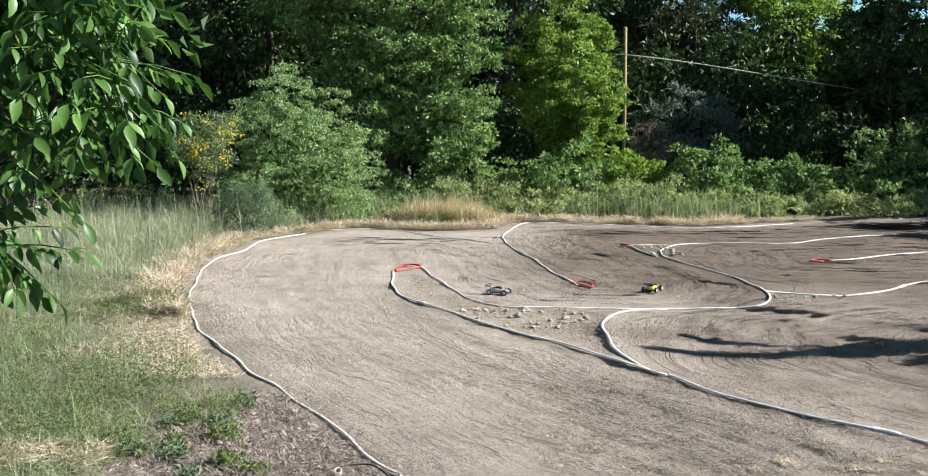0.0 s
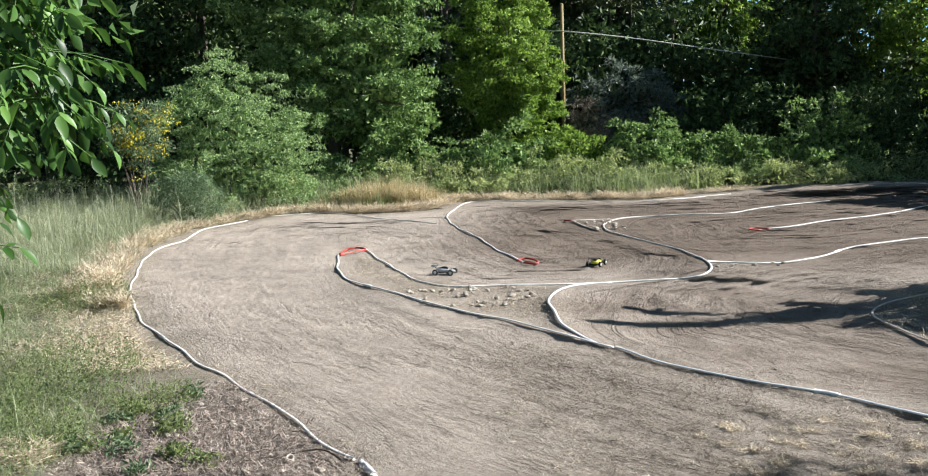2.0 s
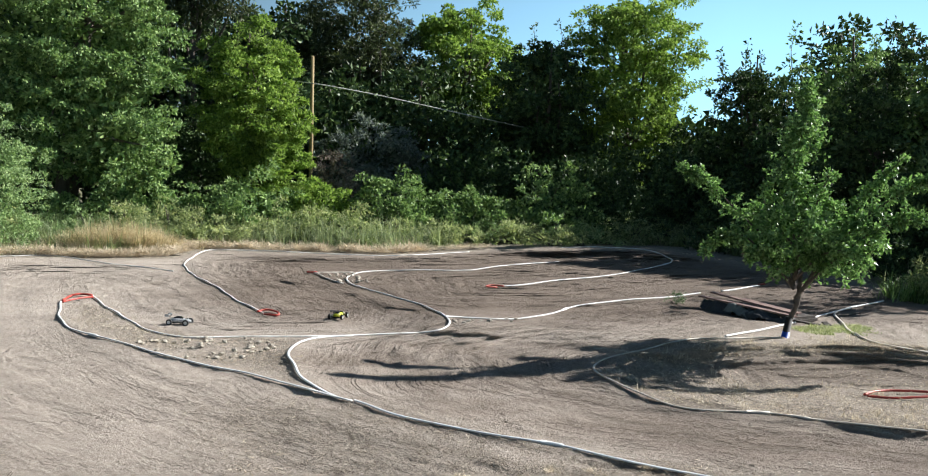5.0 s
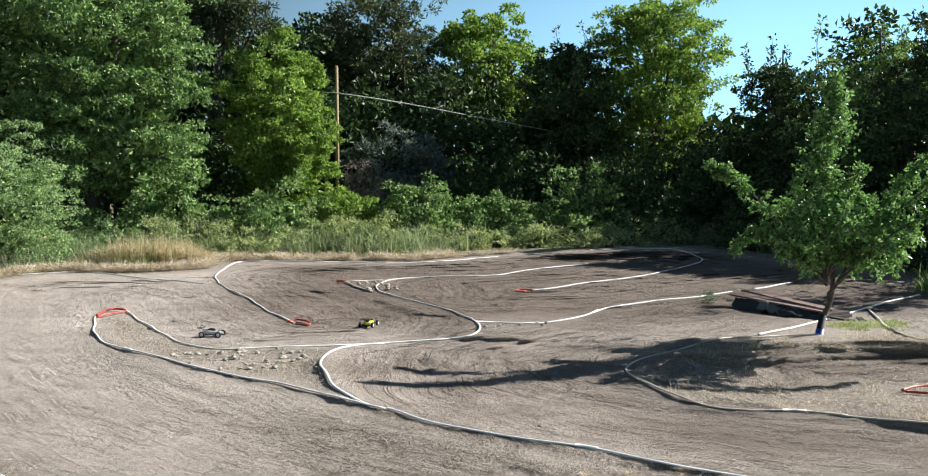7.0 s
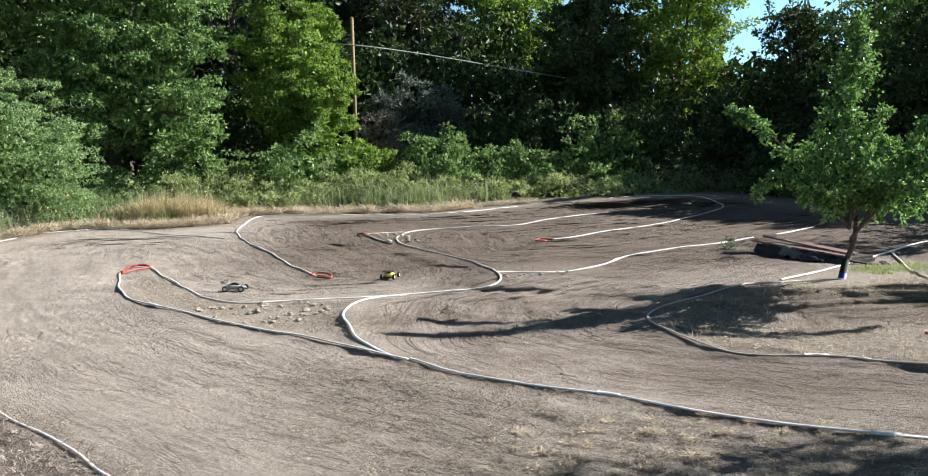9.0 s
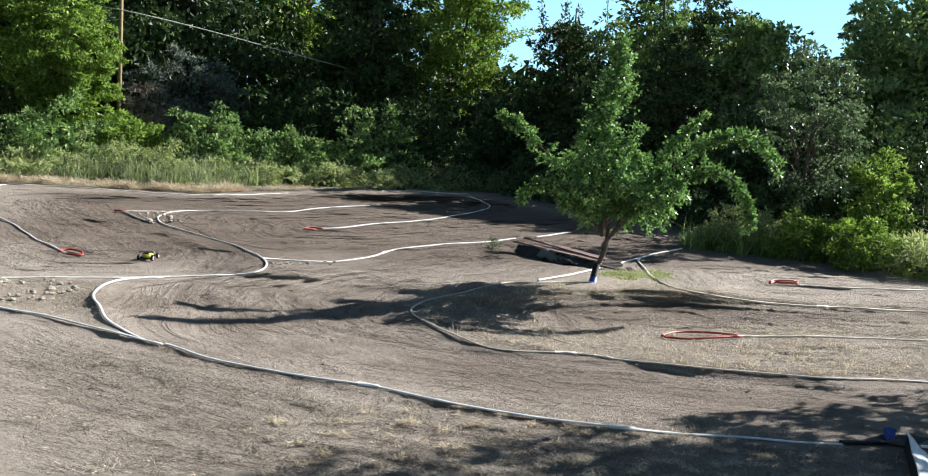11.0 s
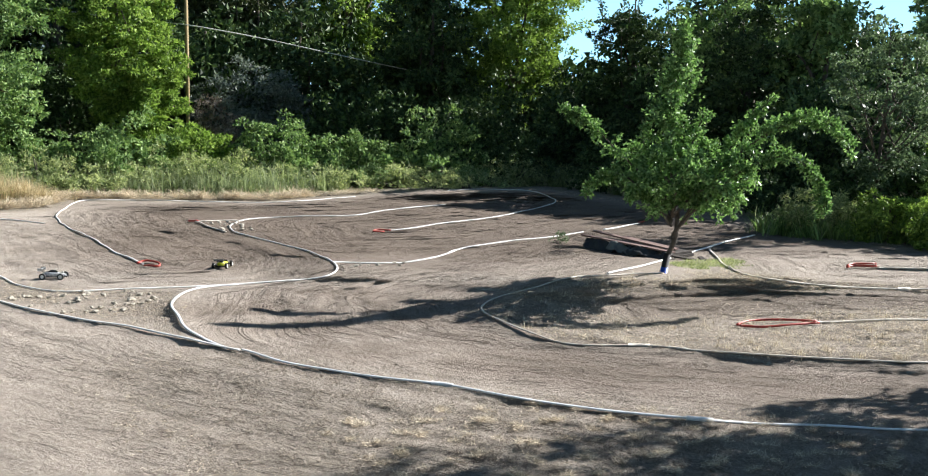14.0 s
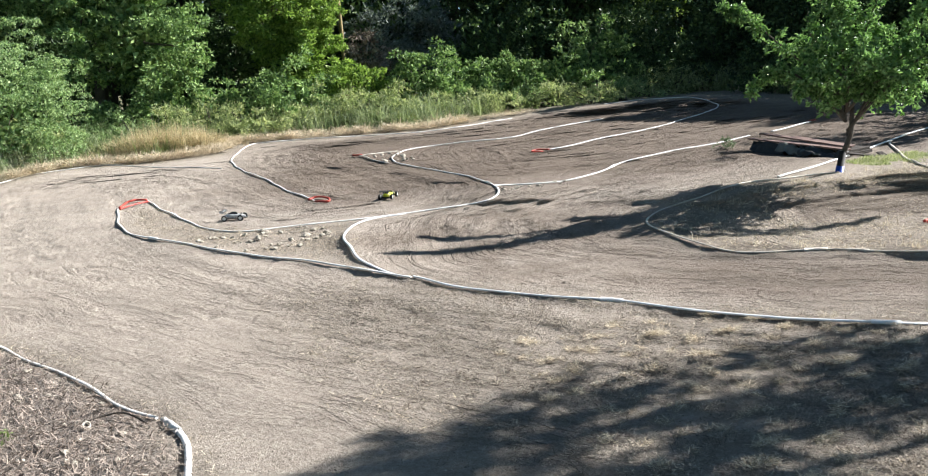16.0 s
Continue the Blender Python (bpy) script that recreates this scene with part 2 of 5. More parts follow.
def relief(px, py):
    px, py = np.asarray(px, float), np.asarray(py, float)
    near = np.exp(-(np.maximum(np.hypot(px - 6, py - 16) - 30, 0) / 20) ** 2)
    h = 0.025 * waves(px, py, 5.0, 1) + 0.012 * waves(px, py, 1.3, 2) + 0.006 * waves(px, py, 0.45, 3)
    h += ruts(px, py)
    h += 0.007 * waves(px, py, 0.38, 41) * soft(px, py, VERGE, 1.0)
    for line, high in ((LEDGE_A, 0.034), (LEDGE_B, 0.045), (LEDGE_C, 0.012)):
        h += high * np.exp(-(dist_poly(px, py, line, False)[0] / 0.17) ** 2)
    h += hill(px, py, 9.2, 14.2, 13.0, 13.7, 1.3, 0.20)
    h += hill(px, py, 6.7, 9.5, 7.9, 8.6, 0.12, 0.025)
    h += hill(px, py, 6.4, 12.0, 6.0, 12.9, 0.35, 0.07)
    h -= hill(px, py, 8.2, 11.0, 10.6, 11.2, 1.3, 0.13)
    h += hill(px, py, 4.9, 18.9, 4.6, 21.0, 0.22, 0.04)
    h += hill(px, py, 6.9, 12.6, 7.8, 13.4, 0.8, 0.10)
    h += hill(px, py, 2.3, 12.6, 2.4, 14.2, 0.8, 0.08)
    h += hill(px, py, 5.4, 16.6, 5.3, 19.0, 0.9, 0.07)
    h += hill(px, py, 0.9, 19.6, 1.4, 20.4, 1.0, 0.07)
    h += hill(px, py, 14.8, 31.0, 17.6, 30.2, 2.4, 0.22)
    h -= hill(px, py, 3.6, 13.2, 6.4, 13.2, 1.6, 0.22)
    h -= hill(px, py, 4.6, 10.8, 8.5, 8.2, 1.2, 0.07)
    h += hill(px, py, -6.2, 17, -7.0, 26, 1.0, 0.12)
    h += hill(px, py, 6.6, 10.7, 10.0, 8.2, 0.6, 0.06)
    return h * near


def lay(x, y, up=0.0):
    """Where a spot of the plan lies on the uneven ground: rising ground comes towards the rostrum."""
    h = float(relief(x, y))
    k = 1 - h / EYE[2]
    return Vector((x * k, y * k, h + up))


def lay_many(x, y):
    h = relief(x, y)
    k = 1 - h / EYE[2]
    return np.stack([x * k, y * k, h], 1)


def inside(px, py, poly):
    hit = np.zeros(px.shape, bool)
    for (ax, ay), (bx, by) in zip(poly, poly[1:] + poly[:1]):
        if ay != by:
            hit ^= ((ay > py) != (by > py)) & (px < (bx - ax) * (py - ay) / (by - ay) + ax)
    return hit


def dist_poly(px, py, poly, closed=True):
    best, arc, run = np.full(px.shape, 1e9), np.zeros(px.shape), 0.0
    for (ax, ay), (bx, by) in zip(poly, (poly[1:] + poly[:1]) if closed else poly[1:]):
        d, k = sd_seg(px, py, ax, ay, bx, by)
        length = math.hypot(bx - ax, by - ay)
        arc = np.where(d < best, run + k * length, arc)
        best = np.minimum(best, d)
        run += length
    return best, arc


def soft(px, py, poly, edge):
    """1 well inside the outline, 0 well outside."""
    d, _ = dist_poly(px, py, poly)
    return np.clip(0.5 + np.where(inside(px, py, poly), d, -d) / edge, 0, 1)


DIRT = [(-3.0, 2.0), (-0.3, 6.0), (-0.55, 8.0), (-2.15, 10.9), (-3.2, 12.6), (-5.0, 17.2), (-5.85, 22.2), (-5.5, 25.8), (-3.4, 29.0), (-1.0, 28.0),
        (1.0, 28.5), (1.9, 30.8), (7.5, 29.2), (14.5, 32.5), (18.6, 31.6), (18.6, 25.0), (19.2, 21.0), (18.0, 16.6), (20.0, 14.8), (26.0, 12.0), (26.0, 0.0)]
BED = [(-0.3, 6.0), (-0.6, 8.1), (-2.1, 10.7), (-3.0, 9.6), (-3.3, 7.6), (-3.4, 4.0)]
ISLAND_A = [(-1.4, 19.6), (-0.9, 16.8), (0.3, 14.7), (2.0, 12.3), (2.1, 14.3), (2.6, 15.6), (1.0, 15.9), (0.0, 17.2), (-0.9, 20.2)]
ISLAND_B = [(6.3, 12.2), (7.4, 13.7), (9.2, 14.6), (12.4, 14.2), (14.0, 12.2), (20.0, 10.4), (20.0, 4.8), (11.6, 7.3), (9.0, 8.5), (6.4, 10.4)]
LANE_B = [(8.0, 12.6), (11.0, 13.2), (13.0, 11.7), (20.0, 9.6), (20.0, 9.0), (12.0, 10.5), (9.2, 10.9), (8.2, 11.2)]
VERGE = [(0.8, 11.2), (2.3, 11.3), (4.5, 8.5), (8.0, 5.9), (10.0, 3.0), (2.5, 3.0), (1.6, 6.5), (1.0, 9.0)]
FAR_DARK = [(0.6, 20.5), (2.4, 17.6), (5.0, 16.4), (6.2, 16.6), (9.0, 15.8), (13.0, 15.8), (18.5, 15.2), (19.0, 31.0), (14.0, 32.0), (7.5, 29.0), (2.8, 29.8), (2.0, 25.5), (1.0, 22.5)]
LANE_C = [(6.0, 10.6), (8.8, 8.2), (11.2, 6.8), (8.6, 6.2), (5.6, 8.2), (4.0, 10.2)]

LANE_D = [(1.6, 14.5), (3.0, 11.2), (6.2, 7.2), (9.0, 5.5), (12.0, 6.5), (9.0, 8.5), (6.4, 10.5), (6.3, 12.3), (7.6, 14.0), (6.0, 16.2), (4.0, 15.6)]


LEDGE_A = [(-1.42, 18.4), (-0.46, 15.9), (1.24, 13.3), (2.5, 11.4), (4.0, 9.35), (6.15, 7.06)]
LEDGE_B = [(2.17, 12.25), (2.08, 13.2), (2.12, 14.45), (2.41, 15.2)]
LEDGE_C = [(6.6, 12.9), (6.28, 12.0), (6.36, 10.45), (7.44, 9.8), (8.92, 8.58), (11.6, 7.3)]


def covers(px, py):
    """How far the ground is straw-strewn, green and dark with mulch (0 to 1 each)."""
    w = 0.5 * waves(px, py, 2.2, 5) + 0.3 * waves(px, py, 0.7, 6)
    dirt = soft(px + 0.35 * w, py + 0.35 * w, DIRT, 0.7)
    d_edge, _ = dist_poly(px, py, DIRT)
    out = 1 - dirt
    straw = np.clip(out * np.clip(1.7 - d_edge / 1.3 + w, 0, 1), 0, 1)
    straw = np.maximum(straw, 0.75 * soft(px, py, ISLAND_A, 0.5) * np.clip(0.75 + w, 0, 1))
    straw = np.maximum(straw, 0.9 * soft(px, py, ISLAND_B, 0.5) * (1 - 0.8 * soft(px, py, LANE_B, 0.6)) * np.clip(0.7 + w, 0, 1))
    straw = np.maximum(straw, 0.65 * soft(px, py, VERGE, 1.2) * np.clip(0.75 + 0.8 * w, 0, 1))
    green = np.clip(out - 0.8 * straw, 0, 1) * np.clip(0.9 + 0.5 * w, 0, 1)
    mulch = soft(px + 0.2 * w, py, BED, 0.5)
    # darker ground over the far track and the right-hand lanes
    dark_soil = soft(px + 0.6 * w, py + 0.9 * w, FAR_DARK, 3.0)
    dark_soil = np.maximum(dark_soil, 0.85 * soft(px + 0.3 * w, py + 0.3 * w, LANE_B, 1.0))
    dark_soil = np.maximum(dark_soil, 0.85 * soft(px + 0.3 * w, py + 0.3 * w, LANE_C, 1.6))
    dark_soil = np.maximum(dark_soil, 0.75 * soft(px + 0.3 * w, py + 0.3 * w, LANE_D, 1.6) * np.clip(0.8 + w, 0, 1))
    return straw * (1 - mulch), green * (1 - mulch), mulch, dark_soil


# ---- ground: one sheet to the horizon ----
def spread(lo, hi, step, far):
    mid = list(np.arange(lo, hi + 1e-6, step))
    grow, out_hi, out_lo = step, [], []
    x = hi
    while x < far:
        grow *= 1.35
        x += grow
        out_hi.append(x)
    grow, x = step, lo
    while x > -far:
        grow *= 1.35
        x -= grow
        out_lo.append(x)
    return np.array(out_lo[::-1] + mid + out_hi)


def mesh_from(name, verts, faces, mat, smooth=False):
    me = bpy.data.meshes.new(name)
    verts, faces = np.asarray(verts, np.float32), np.asarray(faces, np.int32)
    me.vertices.add(len(verts))
    me.vertices.foreach_set("co", verts.ravel())
    me.loops.add(faces.size)
    me.loops.foreach_set("vertex_index", faces.ravel())
    me.polygons.add(len(faces))
    me.polygons.foreach_set("loop_start", np.arange(0, faces.size, faces.shape[1], dtype=np.int32))
    me.polygons.foreach_set("use_smooth", np.full(len(faces), smooth))
    me.update(calc_edges=True)
    me.materials.append(mat)
    return me


def ground_material():
    m, nt, bsdf = shader("ground_dirt")
    at = node(nt, "Attribute")
    at.attribute_name = "cover"
    sep = node(nt, "SeparateColor")
    nt.links.new(at.outputs["Color"], sep.inputs[0])
    lane = node(nt, "Attribute")
    lane.attribute_name = "lane"
    big, mid, fine, grit = noise_tex(nt, 0.35, 3), noise_tex(nt, 2.6, 6, 0.7), noise_tex(nt, 19.0, 8, 0.8), noise_tex(nt, 70.0, 6, 0.8)
    streak = noise_tex(nt, 1.0, 6, 0.66, lane.outputs["Vector"])
    streak.inputs["Distortion"].default_value = 0.25
    worn = node(nt, "Attribute")
    worn.attribute_name = "worn"
    soil = ramp(nt, blend(nt, 0.5, big.outputs[0], mid.outputs[0]), [(0.34, (0.218, 0.188, 0.152)), (0.5, (0.362, 0.307, 0.254)), (0.66, (0.501, 0.432, 0.368))]).outputs[0]
    soil = blend(nt, worn.outputs["Fac"], soil, ramp(nt, streak.outputs[0], [(0.34, (0.135, 0.113, 0.092)), (0.45, (0.338, 0.286, 0.236)), (0.62, (0.490, 0.420, 0.356))]).outputs[0])
    soil = blend(nt, 0.36, soil, ramp(nt, blend(nt, 0.4, fine.outputs[0], grit.outputs[0]), [(0.39, (0.078, 0.066, 0.054)), (0.49, (0.372, 0.318, 0.265)), (0.62, (0.66, 0.59, 0.51))]).outputs[0])
    dark_share = node(nt, "Math")
    dark_share.operation = "MULTIPLY"
    dark_share.inputs[1].default_value = 1.0
    nt.links.new(at.outputs["Alpha"], dark_share.inputs[0])
    # ground colour multiplied down by the fourth cover channel
    soil = blend(nt, dark_share.outputs[0], soil, blend(nt, 1.0, soil, (0.46, 0.425, 0.40), "MULTIPLY"))
    dry = ramp(nt, blend(nt, 0.55, fine.outputs[0], grit.outputs[0]), [(0.38, (0.08, 0.065, 0.052)), (0.5, (0.22, 0.187, 0.151)), (0.6, (0.43, 0.376, 0.307))]).outputs[0]
    turf = ramp(nt, mid.outputs[0], [(0.3, (0.07, 0.08, 0.035)), (0.7, (0.20, 0.19, 0.10))]).outputs[0]
    rot = ramp(nt, blend(nt, 0.5, fine.outputs[0], grit.outputs[0]), [(0.39, (0.075, 0.062, 0.053)), (0.5, (0.225, 0.192, 0.166)), (0.6, (0.46, 0.41, 0.36))]).outputs[0]
    col = blend(nt, sep.outputs[0], soil, dry)
    col = blend(nt, sep.outputs[1], col, turf)
    col = blend(nt, sep.outputs[2], col, rot)
    nt.links.new(col, bsdf.inputs["Base Color"])
    bsdf.inputs["Roughness"].default_value = 0.95
    bsdf.inputs["Specular IOR Level"].default_value = 0.2
    b1 = bump(nt, streak.outputs[0], 1.0, 0.16, bsdf)
    deep = node(nt, "Math")
    deep.operation = "MULTIPLY"
    deep.inputs[1].default_value = 2.6
    nt.links.new(worn.outputs["Fac"], deep.inputs[0])
    nt.links.new(deep.outputs[0], b1.node.inputs["Strength"])
    tears = noise_tex(nt, 2.1, 3, 0.55, lane.outputs["Vector"])
    pit = ramp(nt, tears.outputs[0], [(0.37, (0, 0, 0)), (0.44, (1, 1, 1))]).outputs[0]
    b1 = bump(nt, pit, 0.8, 0.045, bsdf, b1)
    nt.links.new(deep.outputs[0], b1.node.inputs["Strength"])
    b2 = bump(nt, mid.outputs[0], 0.28, 0.06, bsdf, b1)
    b3 = bump(nt, fine.outputs[0], 0.9, 0.05, bsdf, b2)
    bump(nt, grit.outputs[0], 0.5, 0.012, bsdf, b3)
    return m


gx, gy = spread(-12.0, 25.0, 0.11, 2500.0), spread(4.0, 34.0, 0.11, 2500.0)
GX, GY = np.meshgrid(gx, gy)
fx, fy = GX.ravel(), GY.ravel()
nxg, nyg = len(gx), len(gy)
ii = (np.arange(nyg - 1)[:, None] * nxg + np.arange(nxg - 1)[None, :]).ravel()
ground_mesh = mesh_from("ground", lay_many(fx, fy), np.stack([ii, ii + 1, ii + nxg + 1, ii + nxg], 1), ground_material(), True)
s_, g_, m_, w_ = covers(fx, fy)
attr = ground_mesh.color_attributes.new("cover", "FLOAT_COLOR", "POINT")
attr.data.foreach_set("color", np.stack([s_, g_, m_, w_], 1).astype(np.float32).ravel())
d_lane, a_lane = lane_coords(fx, fy)
vec = ground_mesh.attributes.new("lane", "FLOAT_VECTOR", "POINT")
vec.data.foreach_set("vector", np.stack([d_lane * 4.2 + 0.5 * waves(fx, fy, 3.0, 33), a_lane * 0.9, 0.3 * waves(fx, fy, 6.0, 34)], 1).astype(np.float32).ravel())
rub = ground_mesh.attributes.new("worn", "FLOAT", "POINT")
rub.data.foreach_set("value", (0.04 + 0.58 * np.clip(2.3 - np.abs(d_lane) / 1.1, 0, 1) * np.clip(0.75 + 0.5 * waves(fx, fy, 3.5, 35), 0.2, 1) * (1 - 0.92 * np.exp(-((fx + 2.8) ** 2 + ((fy - 18.5) / 1.7) ** 2) / 20.0))).astype(np.float32))
ground = tagged(new("ground", ground_mesh), "dusty grey-brown dirt ground with straw and rutted lanes", "ground", kind="structure")


# ---- parts, tubes, leaves ----
def part(name, mesh, parent, label=""):
    ob = new(name, mesh)
    ob.parent = parent
    if label:
        ob["label"] = label
    return ob


def empty(name, at, label, category, group=""):
    ob = new(name)
    ob.location = at
    return tagged(ob, label, category, group)


def smooth_line(points, step=0.15):
    """A Catmull-Rom line through the points (tuples of any size), at about even steps."""
    p = [np.array(q, float) for q in points]
    p = [2 * p[0] - p[1]] + p + [2 * p[-1] - p[-2]]
    out = []
    for a, b, c, d in zip(p, p[1:], p[2:], p[3:]):
        n = max(2, int(np.linalg.norm(c - b) / step))
        for k in range(n):
            t = k / n
            out.append(0.5 * (2 * b + (c - a) * t + (2 * a - 5 * b + 4 * c - d) * t * t + (3 * b - a - 3 * c + d) * t ** 3))
    out.append(p[-2])
    return out


def tube_arrays(path, radii, sides=8):
    path = np.array([tuple(q) for q in path], float)
    n = len(path)
    radii = np.broadcast_to(np.asarray(radii, float), (n,))
    tan = np.gradient(path, axis=0)
    tan /= np.linalg.norm(tan, axis=1)[:, None] + 1e-9
    ref = np.where(np.abs(tan[:, 2:3]) > 0.9, [[1.0, 0, 0]], [[0, 0, 1.0]])
    u = np.cross(tan, ref)
    u /= np.linalg.norm(u, axis=1)[:, None] + 1e-9
    v = np.cross(u, tan)
    ang = np.arange(sides) * 2 * math.pi / sides
    ring = path[:, None, :] + radii[:, None, None] * (np.cos(ang)[None, :, None] * u[:, None, :] + np.sin(ang)[None, :, None] * v[:, None, :])
    verts = ring.reshape(-1, 3)
    i, j = np.arange(n - 1)[:, None] * sides, np.arange(sides)[None, :]
    a, b = i + j, i + (j + 1) % sides
    faces = np.stack([a, b, b + sides, a + sides], -1).reshape(-1, 4)
    caps = []
    for base, tip in ((0, path[0]), ((n - 1) * sides, path[-1])):
        c = len(verts)
        verts = np.vstack([verts, tip])
        for k in range(0, sides, 2):
            caps.append([c, base + k, base + (k + 1) % sides, base + (k + 2) % sides])
    return verts, np.vstack([faces, np.array(caps)])


def merge(chunks):
    vs, fs, base = [], [], 0
    for v, f in chunks:
        vs.append(v)
        fs.append(f + base)
        base += len(v)
    return np.vstack(vs), np.vstack(fs)


def tube(name, path, radii, mat, sides=8):
    v, f = tube_arrays(path, radii, sides)
    return mesh_from(name, v, f, mat, True)


def unit(v):
    return v / (np.linalg.norm(v, axis=1)[:, None] + 1e-9)


def leaves_arrays(rng, at, out, length, width, droop=0.0, fold=0.25):
    """Pointed leaves, four corners each, starting at the places and growing roughly outwards."""
    n = len(at)
    d = unit(out + rng.normal(0, 0.7, (n, 3)) - np.array([0, 0, droop]))
    side = unit(np.cross(d, rng.normal(0, 1, (n, 3))))
    nor = np.cross(side, d)
    L = (length * rng.uniform(0.65, 1.3, n))[:, None]
    Wd = (width * rng.uniform(0.7, 1.25, n))[:, None]
    mid = at + d * L * 0.45
    verts = np.stack([at, mid + side * Wd / 2 + nor * Wd * fold, at + d * L - nor * L * 0.12, mid - side * Wd / 2 + nor * Wd * fold], 1).reshape(-1, 3)
    return verts, np.arange(4 * n).reshape(n, 4)


def blobs(rng, envelope, count, low=0.0):
    """Clump centres inside an ellipsoid (cx, cy, cz, rx, ry, rz), most of them near its skin."""
    cx, cy, cz, rx, ry, rz = envelope
    d = unit(rng.normal(0, 1, (count, 3)))
    k = rng.uniform(0.35, 1.0, count) ** 0.45 * rng.uniform(0.82, 1.12, count)
    p = d * k[:, None] * np.array([rx, ry, rz]) + np.array([cx, cy, cz])
    return p[p[:, 2] > low]


def crown_arrays(rng, centres, clump, per, length, width, droop=0.2):
    """Boughs at the centres, each of several tight sprays of leaves with gaps between them."""
    sprays = 6
    size = clump * rng.uniform(0.65, 1.35, len(centres))
    bough = np.repeat(np.arange(len(centres)), sprays)
    off = unit(rng.normal(0, 1, (len(bough), 3)) + np.array([0, 0, 0.3])) * (size[bough] * rng.uniform(0.55, 1.05, len(bough)))[:, None]
    mid = centres[bough] + off * np.array([1.15, 1.15, 0.85])
    each = max(3, per // sprays)
    who = np.repeat(np.arange(len(mid)), each)
    n = len(who)
    d = unit(rng.normal(0, 1, (n, 3)) + 0.5 * unit(off)[who] + np.array([0, 0, 0.2]))
    r = size[bough][who] * 0.42 * rng.uniform(0.35, 1.0, n)
    at = mid[who] + d * r[:, None] * np.array([1.25, 1.25, 0.5])
    return leaves_arrays(rng, at, d, length, width, droop)


def core_arrays(rng, envelopes, size, low=0.3):
    """The shaded inside of a crown: broad sprays that close it to the light."""
    got = []
    for (cx, cy, cz, rx, ry, rz), _ in envelopes:
        n = int(9.0 * rx * rz / (size * size))
        d = unit(rng.normal(0, 1, (n, 3))) * (rng.uniform(0, 1, n) ** 0.4)[:, None]
        p = d * np.array([rx, ry, rz]) * 0.66 + np.array([cx, cy, cz])
        p = p[p[:, 2] > low]
        got.append(leaves_arrays(rng, p, unit(d[:len(p)] + 1e-4), size, size * 0.62))
    return merge(got)


DENSE = 1.1


def tree(name, label, category, x, y, height, envelopes, mat, seed, trunk_r=0.16, clumps=70, clump=0.7, per=150, leaf=(0.2, 0.11), bark=BARK, z0=0.0, limbs=7, group="", droop=0.2, shoots=0, core=0.34, fine=1.0):
    """A tapered trunk with limbs, and a crown of many single leaves gathered into uneven clumps."""
    rng = np.random.RandomState(seed)
    root = empty(name, (x, y, z0), label, category, group)
    bend = rng.normal(0, 0.05 * height, 2)
    trunk = smooth_line([(0, 0, -0.1), (bend[0] * 0.4, bend[1] * 0.4, height * 0.3), (bend[0], bend[1], height * 0.6), (bend[0] * 0.7, bend[1] * 1.2, height * 0.92)], height / 12)
    n = len(trunk)
    chunks = [tube_arrays(trunk, np.linspace(trunk_r, trunk_r * 0.18, n), 8)]
    cents = np.vstack([blobs(rng, e, max(6, int(clumps * w)), 0.25) for e, w in envelopes])
    for i in rng.choice(len(cents), min(limbs, len(cents)), replace=False):
        k = int(rng.uniform(0.3, 0.85) * (n - 1))
        a, b = np.array(trunk[k]), cents[i]
        mid = (a + b) / 2 + rng.normal(0, 0.12 * height / 4, 3)
        line = smooth_line([tuple(a), tuple(mid), tuple(b)], 0.4)
        chunks.append(tube_arrays(line, np.linspace(trunk_r * 0.42, trunk_r * 0.08, len(line)), 6))
    v, f = merge(chunks)
    part("trunk", mesh_from("trunk", v, f, bark, True), root)
    for c in range(shoots):
        top = cents[np.argsort(cents[:, 2])[-1 - rng.randint(0, max(2, len(cents) // 5))]]
        foot = top + rng.normal(0, 0.25, 3)
        rise = rng.uniform(0.9, 1.9)
        line = np.array(smooth_line([tuple(foot), tuple(foot + np.array([rng.normal(0, 0.1), 0, rise * 0.5])), tuple(foot + np.array([rng.normal(0, 0.15), 0, rise]))], 0.12))
        tv, tf = tube_arrays(line, np.linspace(0.02, 0.006, len(line)), 5)
        shoot = part("shoot", mesh_from("shoot", tv, tf, bark, True), root)
        k = rng.randint(0, len(line), 60)
        d = unit(rng.normal(0, 1, (60, 3)))
        lv, lf = leaves_arrays(rng, line[k] + d * 0.12, d, 0.17, 0.09, 0.0)
        part("leaves", mesh_from("leaves", lv, lf, mat), shoot)
    v, f = crown_arrays(rng, cents, clump, int(per * DENSE * fine ** -1.6), leaf[0] * 1.1 * fine, leaf[1] * 1.2 * fine, droop)
    if core:
        v, f = merge([(v, f), core_arrays(rng, envelopes, core)])
    part("crown", mesh_from("crown", v, f, mat), root)
    return root


